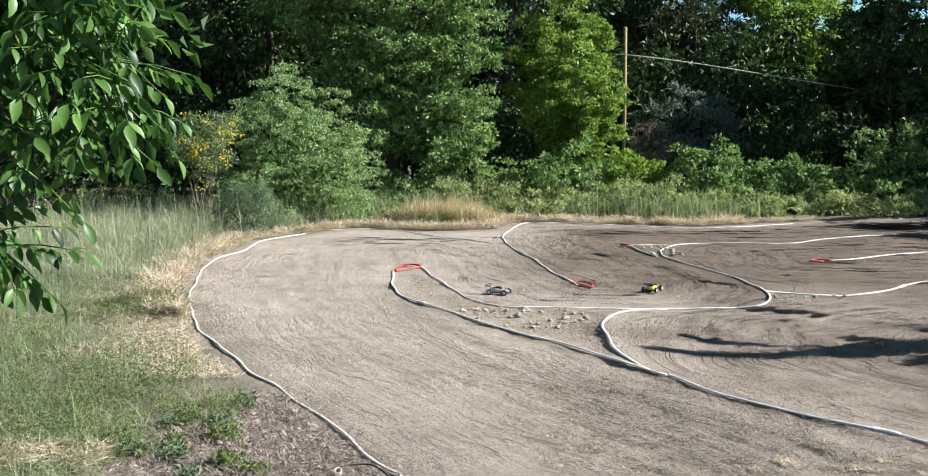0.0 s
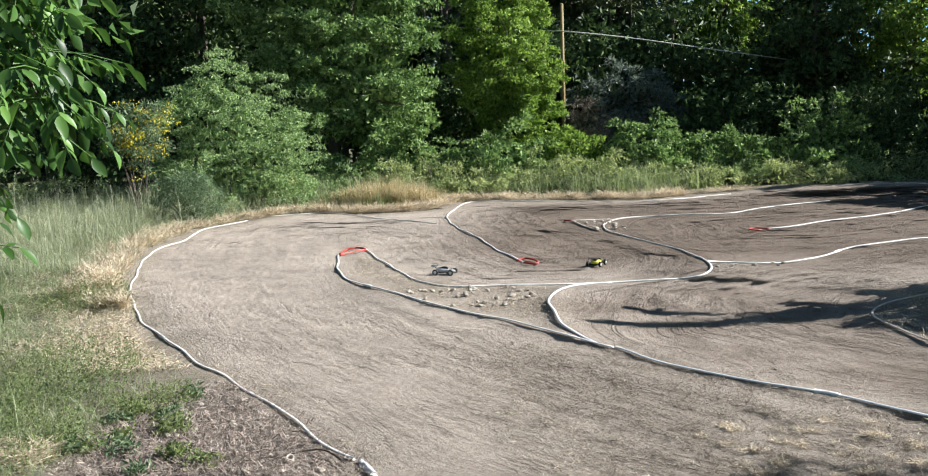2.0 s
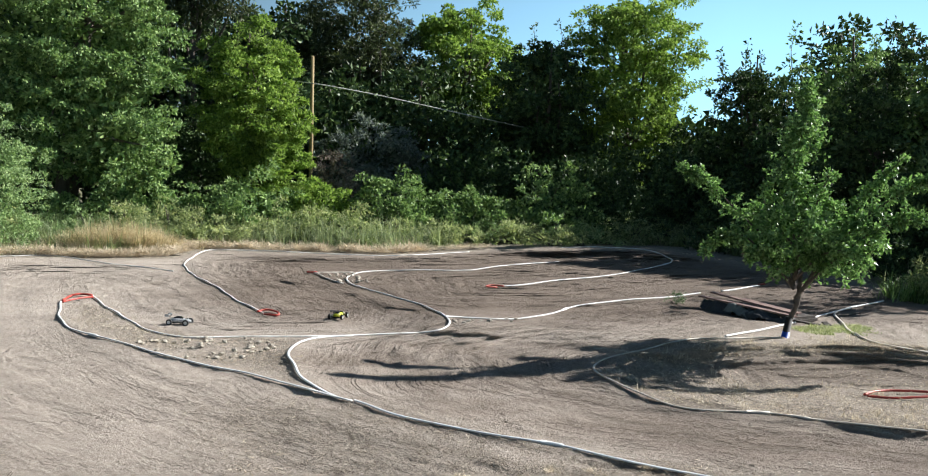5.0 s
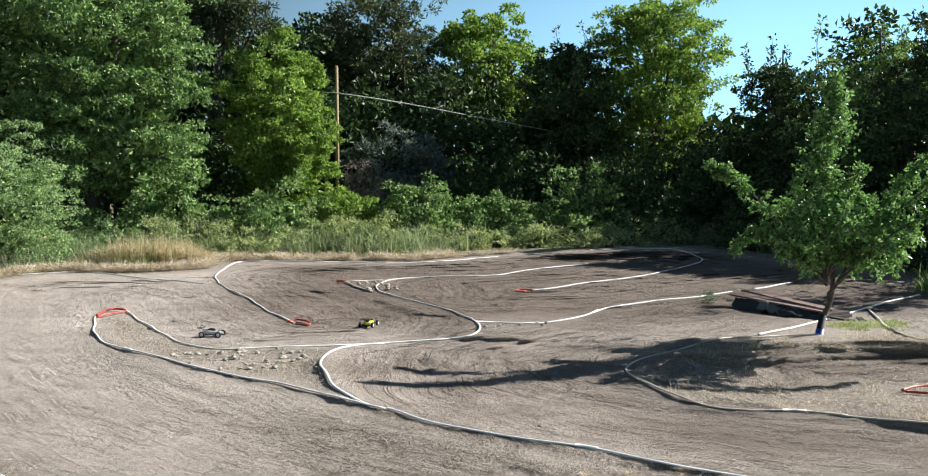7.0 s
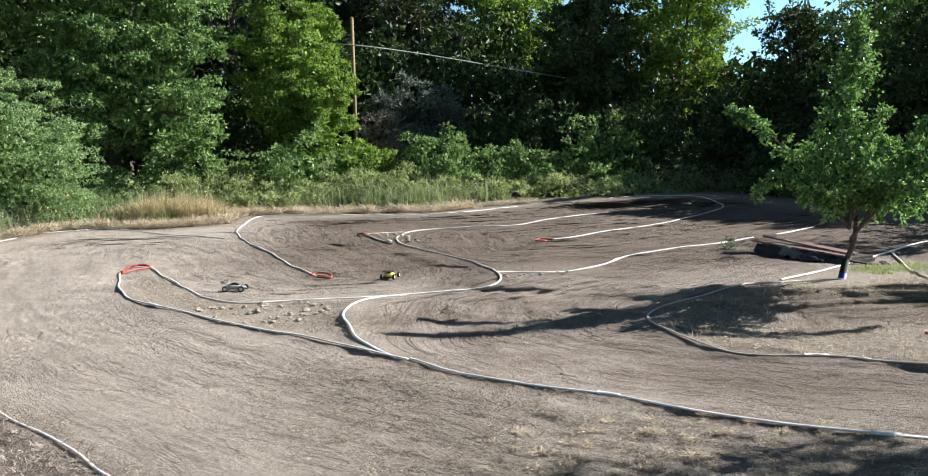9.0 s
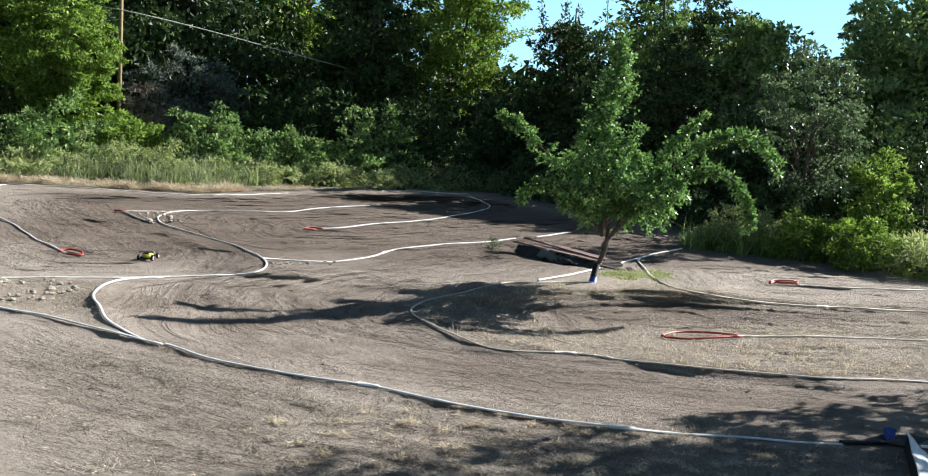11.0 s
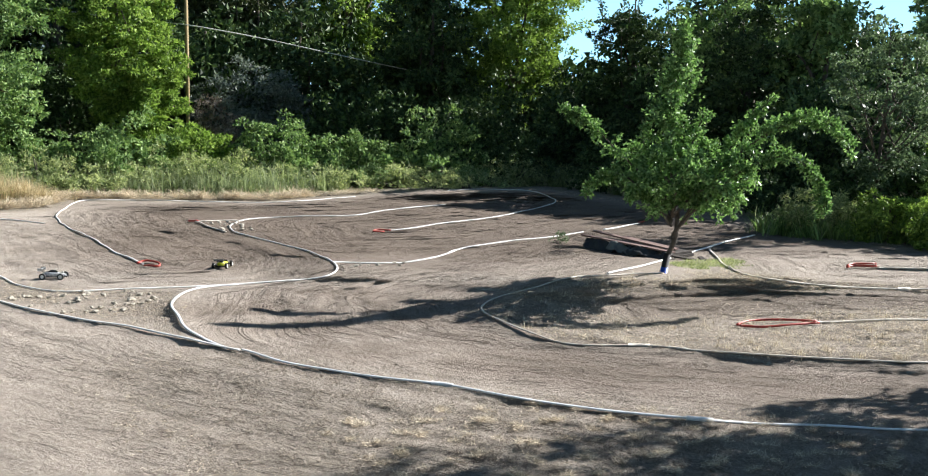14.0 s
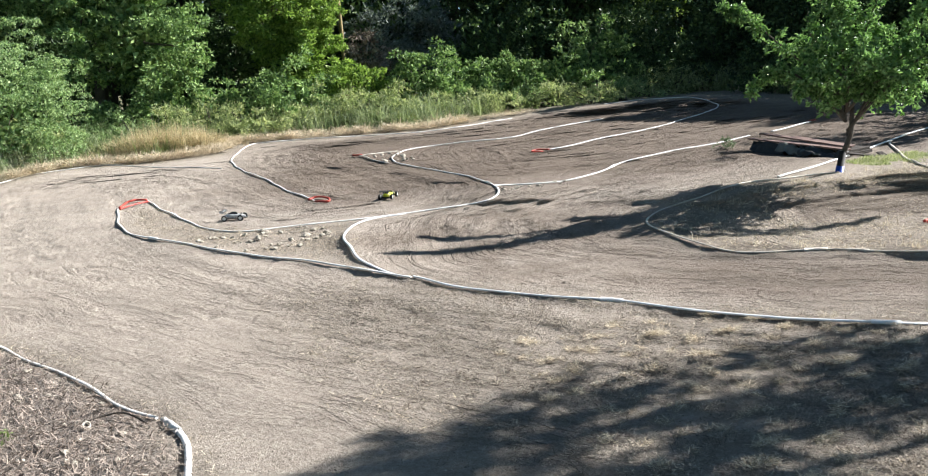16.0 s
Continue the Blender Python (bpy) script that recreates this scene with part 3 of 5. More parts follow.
def bush(name, label, x, y, envelope, mat, seed, clumps=30, clump=0.45, per=120, leaf=(0.14, 0.08), group="", category="bush", stems=6, extra=None):
    rng = np.random.RandomState(seed)
    root = empty(name, lay(x, y), label, category, group)
    cents = blobs(rng, envelope, clumps, min(0.05, envelope[2] * 0.3))
    chunks = []
    for i in rng.choice(len(cents), min(stems, len(cents)), replace=False):
        line = smooth_line([(rng.normal(0, 0.15), rng.normal(0, 0.15), -0.05), tuple(cents[i] * np.array([0.5, 0.5, 0.6])), tuple(cents[i])], 0.3)
        chunks.append(tube_arrays(line, np.linspace(0.035, 0.008, len(line)), 5))
    v, f = merge(chunks)
    part("stems", mesh_from("stems", v, f, BARK, True), root)
    v, f = crown_arrays(rng, cents, clump, per, leaf[0], leaf[1])
    if envelope[5] > 0.8:
        v, f = merge([(v, f), core_arrays(rng, [(envelope, 1)], 0.22, 0.0)])
    part("foliage", mesh_from("foliage", v, f, mat), root)
    if extra:
        mat2, per2, size2, label2 = extra
        v, f = crown_arrays(rng, cents, clump * 1.08, per2, size2, size2)
        part("blossom", mesh_from("blossom", v, f, mat2), root, label2)
    return root


# ---- hoses that mark the lanes ----
def hose(label, points, mat=PIPE, r=0.03, couplings=(), group="lane marking hoses", lift=0.0):
    r = 0.84 * r
    line2 = smooth_line(points, 0.12)
    rng = np.random.RandomState(int(abs(points[0][0] * 100 + points[0][1] * 10)))
    ph = rng.uniform(0, 6.28, 4)
    path, run = [], 0.0
    for i, q in enumerate(line2):
        if i:
            run += float(np.linalg.norm(q - line2[i - 1]))
        wob = 0.022 * math.sin(run * 1.9 + ph[0]) + 0.012 * math.sin(run * 4.7 + ph[1])
        up = 0.004 + 0.008 * math.sin(run * 1.3 + ph[2]) + 0.006 * math.sin(run * 3.1 + ph[3])
        path.append(lay(q[0] + wob, q[1] + wob * 0.5, r * 0.62 + max(-0.1 * r, up * 0.7) + lift))
    base = path[0].copy()
    root = empty("marking_hose", base, label, "hose", group)
    local = [p - base for p in path]
    v, f = tube_arrays(local, r, 10)
    mid = np.repeat([p.z for p in local], 10)
    v[:len(mid), 2] = mid + (v[:len(mid), 2] - mid) * 0.62
    part("pipe", mesh_from("pipe", v, f, mat, True), root)
    for k in couplings:
        i = min(len(path) - 3, max(2, int(k * len(path))))
        part("coupling", tube("coupling", [p - base for p in path[i - 1:i + 2]], r * 1.16, mat, 10), root)
    return root


H_OUT = [(-0.32, 6.9), (-0.38, 7.45), (-0.52, 8.0), (-0.95, 8.6), (-1.25, 9.25), (-1.75, 10.1), (-2.15, 10.9), (-2.6, 11.5), (-3.15, 12.5), (-3.75, 13.7), (-4.25, 14.75),
         (-5.0, 17.1), (-5.57, 19.9), (-5.83, 22.1), (-5.53, 23.6), (-5.55, 25.7), (-4.95, 26.9), (-4.35, 28.4), (-3.33, 28.95), (-2.34, 28.9), (-1.1, 27.3), (0.0, 26.1), (0.75, 25.1)]
hose("long white hose snaking along the meadow edge", H_OUT[2:], PIPE, 0.021, (0.2, 0.62))
H_IN = [(-1.48, 20.1), (-1.42, 18.4), (-1.0, 16.8), (-0.46, 15.9), (0.28, 14.7), (1.24, 13.3), (2.08, 12.05), (2.5, 11.4), (2.87, 10.65), (3.45, 9.92), (4.0, 9.35), (4.6, 8.65), (5.2, 7.9), (6.15, 7.06), (7.2, 6.47), (8.02, 6.06)]
hose("off-white dusty hose along the inner main lane", H_IN[:8], PIPE, 0.024, (0.4,))
hose("grey-blue plastic hose along the dusty main lane", H_IN[7:], PIPE_GREY, 0.023, (0.35, 0.7))
H_MID = [(-0.97, 20.9), (-0.23, 17.8), (0.45, 16.2), (1.38, 15.85), (2.64, 15.75), (4.08, 15.78), (4.93, 15.95), (5.45, 16.7), (5.62, 17.6), (5.48, 19.2), (5.17, 20.6), (4.75, 22.3), (5.0, 23.7), (5.72, 24.8), (7.1, 25.0), (8.62, 24.95), (10.0, 26.0), (12.3, 27.0)]
hose("white hose winding round the inner bend", H_MID, PIPE, 0.024, (0.1, 0.45))
hose("pale hose curving off the main lane", [(2.35, 11.55), (2.17, 12.25), (2.08, 13.2), (2.12, 14.45), (2.41, 15.2), (2.85, 15.65), (3.4, 15.72)], PIPE_GREY, 0.026)
hose("pale hose looping towards the far edge", [(2.2, 18.2), (1.94, 19.6), (1.7, 21.4), (1.32, 23.8), (1.1, 25.4), (1.2, 27.4), (1.8, 30.2), (2.5, 30.7), (4.6, 30.0), (7.4, 28.9), (10.5, 30.2)], PIPE, 0.025, (0.3,))
hose("pale hose round the far shaded bend", [(14.6, 31.8), (16.4, 31.9), (17.6, 31.0), (17.0, 28.4), (16.05, 26.65), (13.8, 24.65), (12.0, 23.4), (10.7, 22.8), (8.95, 21.8), (8.3, 21.55)], PIPE, 0.025, (0.5,))
hose("white hose leading to the plank ramp", [(5.6, 17.4), (6.6, 17.0), (7.0, 17.0), (7.86, 17.5), (8.94, 18.4), (10.45, 19.1), (11.7, 19.45), (12.9, 19.95)], PIPE, 0.025, (0.4,))
hose("short dusty hose end beside the inner bend", [(4.25, 24.5), (4.42, 23.1), (4.6, 22.4)], PIPE_DUSTY, 0.028)
hose("short dusty hose on the inner bend", [(4.25, 24.5), (4.7, 24.55), (5.3, 24.6)], PIPE_DUSTY, 0.026)
hose("white hose end behind the plank ramp", [(15.5, 21.15), (14.4, 20.55), (13.7, 20.25)], PIPE, 0.03)
H_ISL = [(11.1, 14.35), (10.05, 14.42), (9.25, 14.5), (8.1, 13.88), (7.1, 13.35), (6.6, 12.9), (6.38, 12.5), (6.28, 12.0), (6.27, 11.25), (6.36, 10.45), (6.69, 10.13), (7.44, 9.8), (8.0, 9.28), (8.92, 8.58), (9.92, 8.01), (11.6, 7.3)]
hose("dusty pale hose round the straw-covered island", H_ISL, PIPE_DUSTY, 0.021, (0.62, 0.66))
hose("white pipe lying behind the young tree", [(10.02, 14.6), (11.73, 15.4), (14.9, 17.2), (16.9, 18.25)], PIPE, 0.032, (0.45,))
hose("dusty hose along the outer straw-edged lane", [(15.45, 17.6), (14.3, 16.8), (13.7, 16.0), (12.9, 14.7), (12.55, 13.5), (13.15, 12.15), (14.14, 11.6), (15.8, 10.9), (17.1, 10.28), (20.0, 9.0)], PIPE_DUSTY, 0.03, (0.3, 0.55))
hose("thin pale hose behind a red marker", [(15.75, 13.42), (17.42, 12.8), (20.0, 12.15), (22.5, 11.4)], PIPE_DUSTY, 0.026)
hose("thin pale hose half buried in straw", [(10.6, 10.05), (12.48, 9.6), (14.6, 8.75), (16.5, 8.0)], PIPE_DUSTY, 0.026)
hose("white hose beyond the blue bucket", [(8.75, 5.72), (9.4, 5.45), (10.6, 4.9)], PIPE_GREY, 0.03)


# ---- pole and cable ----
def pole():
    root = empty("utility_pole", (6.6, 39.45, 0), "weathered yellowish wooden utility pole among bushes", "pole")
    part("shaft", tube("shaft", [(0, 0, -0.2), (0.01, 0, 3.5), (0.0, 0, 7.13)], [0.085, 0.078, 0.07], POLE_WOOD, 10), root)
    part("cap", tube("cap", [(0, 0, 7.13), (0, 0, 7.17)], [0.075, 0.04], POLE_WOOD, 10), root)
    part("bracket", tube("bracket", [(0, -0.06, 6.02), (0, -0.14, 6.03)], 0.02, BLACK, 6), root)


pole()
cable_line = smooth_line([(-6.0, 50.5, 8.0), (1.6, 43.6, 6.72), (5.0, 40.75, 6.22), (6.6, 39.3, 6.04), (9.5, 39.6, 5.71), (12.75, 39.9, 5.22), (17.4, 41.0, 4.6)], 0.5)
tagged(new("overhead_cable", tube("overhead_cable", cable_line, 0.024, CABLE, 6)), "pale sagging overhead cable strung past the pole", "cable")

# ---- trees behind ----
W_GROUP = "woodland behind the track"
tree("tree", "large leafy green tree with dense drooping crown", "tree", -2.9, 37.0, 12.0, [((0, 0, 7.2, 4.3, 3.0, 4.8), 1.0), ((1.8, -1.6, 3.6, 2.0, 1.6, 2.6), 0.35)], LEAF_MID, 11, 0.28, 110, 0.75, 270, (0.18, 0.10), group=W_GROUP, fine=0.78)
tree("tree", "green tree with deep shade put into its leaf colour", "tree", -8.3, 40.5, 12.5, [((0, 0, 6.8, 3.4, 2.8, 5.6), 1.0)], LEAF_DARK_SHADED, 12, 0.26, 70, 0.85, 150, (0.24, 0.13), group=W_GROUP)
tree("tree", "bright green tree with layered leaf clusters", "tree", 4.2, 38.4, 8.7, [((0, 0, 5.2, 2.1, 1.8, 3.1), 1.0), ((0.5, -0.5, 2.2, 1.5, 1.3, 1.5), 0.4)], LEAF_FRESH, 13, 0.2, 70, 0.56, 260, (0.16, 0.09), group=W_GROUP, fine=0.78)
tree("pine_tree", "tall dark umbrella pine with bare lower limbs", "pine", 10.8, 49.5, 12.4, [((0, 0, 8.8, 3.9, 3.0, 3.4), 1.0)], LEAF_PINE, 14, 0.26, 80, 0.85, 250, (0.26, 0.055), group=W_GROUP, limbs=14)
tree("pine_tree", "tall pine with pale bare trunk", "pine", 2.4, 46.5, 13.0, [((0, 0, 11.2, 2.6, 2.2, 2.6), 1.0)], LEAF_PINE, 15, 0.24, 50, 0.85, 250, (0.26, 0.055), group=W_GROUP, limbs=12)
tree("tree", "round light green tree top in full sun", "tree", 16.6, 50.0, 11.8, [((0, 0, 8.2, 3.0, 2.6, 3.4), 1.0)], LEAF_FRESH, 16, 0.24, 60, 0.8, 190, (0.24, 0.14), group=W_GROUP, fine=0.78)
tree("tree", "dark green tree with thin upright top shoots", "tree", 17.4, 41.0, 9.0, [((0, 0, 5.0, 2.0, 2.0, 4.2), 1.0)], LEAF_DARK_SHADED, 17, 0.2, 55, 0.75, 170, (0.22, 0.12), group=W_GROUP, shoots=7)
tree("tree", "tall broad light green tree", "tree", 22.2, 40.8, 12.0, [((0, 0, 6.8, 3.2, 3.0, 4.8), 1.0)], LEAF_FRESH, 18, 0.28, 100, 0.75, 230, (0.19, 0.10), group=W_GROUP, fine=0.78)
tree("tree", "dark slender tree with open top", "tree", 24.4, 34.6, 8.6, [((0, 0, 4.2, 1.5, 1.5, 4.0), 1.0)], LEAF_DARK_SHADED, 19, 0.16, 46, 0.5, 170, (0.18, 0.10), group=W_GROUP, shoots=9, fine=0.8)
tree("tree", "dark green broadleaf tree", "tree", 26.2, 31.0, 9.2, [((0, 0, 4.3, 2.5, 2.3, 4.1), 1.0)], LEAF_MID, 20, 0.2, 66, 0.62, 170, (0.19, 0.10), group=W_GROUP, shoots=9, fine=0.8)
tree("tree", "dark green broadleaf tree", "tree", 25.0, 27.6, 7.6, [((0, 0, 3.9, 2.6, 2.2, 3.7), 1.0)], LEAF_DARK_SHADED, 21, 0.2, 62, 0.55, 170, (0.18, 0.10), group=W_GROUP, shoots=9, fine=0.8)
tree("tree", "slender tree with blue-green foliage", "tree", 25.6, 25.2, 7.4, [((0, 0, 4.0, 1.2, 1.2, 3.4), 1.0)], LEAF_MID, 22, 0.18, 45, 0.65, 170, (0.2, 0.11), group=W_GROUP)
tree("tree", "grey-green multi-stemmed tree with airy crown", "tree", 20.6, 17.9, 5.9, [((0.1, 0, 3.3, 1.6, 1.4, 2.5), 1.0)], LEAF_GREY, 23, 0.07, 84, 0.28, 110, (0.085, 0.048), group=W_GROUP, limbs=26, core=0)
tree("tree", "dark leafy tree leaning over the weeds at the dirt edge", "tree", 38.0, 22.2, 11.0, [((0, 0, 7.6, 3.2, 2.6, 3.2), 1.0)], LEAF_MID, 27, 0.15, 80, 0.6, 150, (0.15, 0.08), group=W_GROUP, limbs=12)
tree("tree", "tall tree with blue-green leaves", "tree", 33.0, 23.5, 11.0, [((0, 0, 5.8, 3.6, 3.0, 5.2), 1.0)], LEAF_IVY, 24, 0.22, 70, 0.75, 170, (0.2, 0.11), group=W_GROUP)
tree("tree", "tall tree with blue-green leaves", "tree", 36.0, 25.0, 11.5, [((0, 0, 6.0, 3.8, 2.6, 5.4), 1.0)], LEAF_IVY, 25, 0.22, 70, 0.75, 170, (0.2, 0.11), group=W_GROUP)
# filler wood, shade in its leaf colour; last seven added to shade the right
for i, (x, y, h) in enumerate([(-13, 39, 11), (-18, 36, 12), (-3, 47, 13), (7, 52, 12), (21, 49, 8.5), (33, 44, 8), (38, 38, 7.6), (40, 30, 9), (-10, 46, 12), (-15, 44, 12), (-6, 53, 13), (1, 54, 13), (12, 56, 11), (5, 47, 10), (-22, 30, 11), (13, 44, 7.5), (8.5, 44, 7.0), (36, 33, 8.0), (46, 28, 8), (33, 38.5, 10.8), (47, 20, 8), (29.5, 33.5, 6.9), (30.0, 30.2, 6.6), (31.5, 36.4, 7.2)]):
    tree("tree", "woodland tree with shade put into its leaf colour", "tree", x, y, h, [((0, 0, h * 0.52, 3.4, 2.8, h * 0.46), 1.0)], LEAF_DARK_SHADED, 40 + i, 0.24, 52, 0.95, 70, (0.30, 0.17), group=W_GROUP)

def far_wood():
    """The closed wood farther back: one mass of sprays with an uneven top, added to close gaps; its shade is in the
    leaf colour.
    """
    rng = np.random.RandomState(88)
    n = 30000
    k = rng.uniform(0, 1, n)
    a = radians(30) - k * radians(112)
    dist = rng.uniform(53, 60, n) - 6 * np.clip(k - 0.6, 0, 1)
    x, y = -np.sin(a) * dist, np.cos(a) * dist
    head = np.degrees(-a)
    top = np.where(head < 8, 10.5, np.where(head < 24, 8.2, 5.6)) + 0.9 * waves(x, y, 5.0, 89)
    z = top * rng.uniform(0, 1, n)
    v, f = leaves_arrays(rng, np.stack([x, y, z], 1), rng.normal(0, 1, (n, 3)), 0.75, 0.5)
    tagged(new("far_wood", mesh_from("far_wood", v, f, LEAF_DARK_SHADED)), "closed wood far behind the track, shade put into its leaf colour", "wood", kind="stuff")


far_wood()
bush("ivy_mound", "big rounded ivy-covered bush beside the meadow", -5.6, 31.0, (0, 0, 1.3, 2.75, 2.2, 3.6), LEAF_IVY, 60, 210, 0.36, 300, (0.075, 0.048))
bush("broom_bush", "broom bush with bright yellow blossom", -7.9, 28.4, (0.1, 0, 2.7, 0.65, 0.65, 1.1), LEAF_GREY, 61, 24, 0.34, 170, (0.16, 0.02), extra=(PETAL, 55, 0.06, "yellow blossom"))
bush("fennel_bush", "soft blue-green feathery bush in the meadow", -6.1, 26.8, (0, 0, 0.7, 0.85, 0.6, 0.75), LEAF_GREY, 64, 36, 0.28, 260, (0.16, 0.012))
bush("silver_bush", "silvery grey-green bush below the pines", 9.4, 41.2, (0, 0, 2.8, 2.5, 1.4, 2.0), LEAF_SILVER, 62, 40, 0.5, 150, (0.18, 0.07))
bush("dead_bush", "brown withered bush beside the pole", 7.7, 39.6, (0, 0, 2.2, 0.9, 0.7, 1.3), TWIG_DEAD, 63, 22, 0.35, 160, (0.2, 0.02))
B_GROUP = "bramble thicket"
# right-hand bushes take the darker leaf, their shade put into the colour
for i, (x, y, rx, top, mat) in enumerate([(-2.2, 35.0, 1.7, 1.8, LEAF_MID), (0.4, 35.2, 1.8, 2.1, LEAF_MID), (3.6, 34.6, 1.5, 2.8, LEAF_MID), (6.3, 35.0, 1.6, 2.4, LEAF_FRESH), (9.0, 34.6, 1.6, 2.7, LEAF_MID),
                                           (11.6, 34.2, 1.5, 2.1, LEAF_MID), (14.9, 34.6, 2.6, 3.0, LEAF_MID), (18.5, 34.2, 2.2, 2.4, LEAF_DARK_SHADED), (21.2, 30.0, 2.0, 2.2, LEAF_DARK_SHADED), (22.0, 25.5, 1.8, 1.8, LEAF_DARK_SHADED),
                                           (21.6, 21.5, 1.6, 1.6, LEAF_DARK_SHADED)]):
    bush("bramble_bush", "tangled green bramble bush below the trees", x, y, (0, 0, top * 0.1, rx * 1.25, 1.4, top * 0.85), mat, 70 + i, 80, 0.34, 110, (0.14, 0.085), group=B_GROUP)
# filler shrubs whose dark leaf colour stands for shade between the trees
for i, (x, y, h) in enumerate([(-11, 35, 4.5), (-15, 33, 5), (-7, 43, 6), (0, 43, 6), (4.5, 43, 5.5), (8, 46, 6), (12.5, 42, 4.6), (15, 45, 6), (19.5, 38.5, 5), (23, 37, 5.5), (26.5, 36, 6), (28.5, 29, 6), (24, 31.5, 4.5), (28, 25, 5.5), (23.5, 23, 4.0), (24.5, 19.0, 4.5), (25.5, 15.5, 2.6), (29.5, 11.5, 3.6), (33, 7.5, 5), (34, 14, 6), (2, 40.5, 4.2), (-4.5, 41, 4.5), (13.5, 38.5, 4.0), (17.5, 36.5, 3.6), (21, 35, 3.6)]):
    bush("thicket_shrub", "dense filler shrub with the wood's shade put into its leaf colour", x, y, (0, 0, h * 0.45, 2.6, 1.8, h * 0.55), LEAF_DARK_SHADED, 130 + i, 40, 0.72, 54, (0.22, 0.125), group="undergrowth in the wood")


BELT = leafy("belt_weeds", (0.129, 0.185, 0.078), (0.283, 0.347, 0.157), (0.541, 0.549, 0.314), 0.42, 0.6)
for i, (x, y, rx, top, mat, leaf) in enumerate([(18.7, 17.9, 1.1, 1.1, BELT, (0.15, 0.03)), (19.5, 16.4, 1.0, 1.0, LEAF_FRESH, (0.11, 0.05)), (20.0, 15.2, 0.9, 1.05, LEAF_FRESH, (0.10, 0.055)), (20.6, 13.9, 1.0, 1.0, BELT, (0.16, 0.025)),
                                                 (21.9, 16.4, 0.9, 3.0, LEAF_FRESH, (0.11, 0.055)), (21.9, 12.8, 1.2, 1.15, BELT, (0.16, 0.025)), (23.6, 12.2, 1.2, 1.1, LEAF_MID, (0.11, 0.05))]):
    bush("weed_bush", "light green weedy shrub at the dirt edge", x, y, (0, 0, top * 0.42, rx, 0.8, top * 0.55), mat, 90 + i, 34, 0.3, 190, leaf, group="shrubs along the dirt edge")
br = np.random.RandomState(55)
for i in range(26):
    k = i / 25
    x = -11.5 + 31.0 * k
    y = 33.0 + br.uniform(-0.5, 0.5) - (2.5 * max(0.0, -x - 3.5) / 8 if x < -3.5 else 0.0)
    top = br.uniform(1.0, 1.7) * (0.75 if x > 8 else 1.0)
    bush("weed_clump", "tall grey-green weeds between track and wood", x, y, (0, 0, top * 0.05, 1.5, 0.8, top * 0.8), BELT if br.uniform() < 0.7 else LEAF_IVY, 300 + i, 52, 0.24, 75, (0.15, 0.03), group="weed belt along the wood", category="weeds")


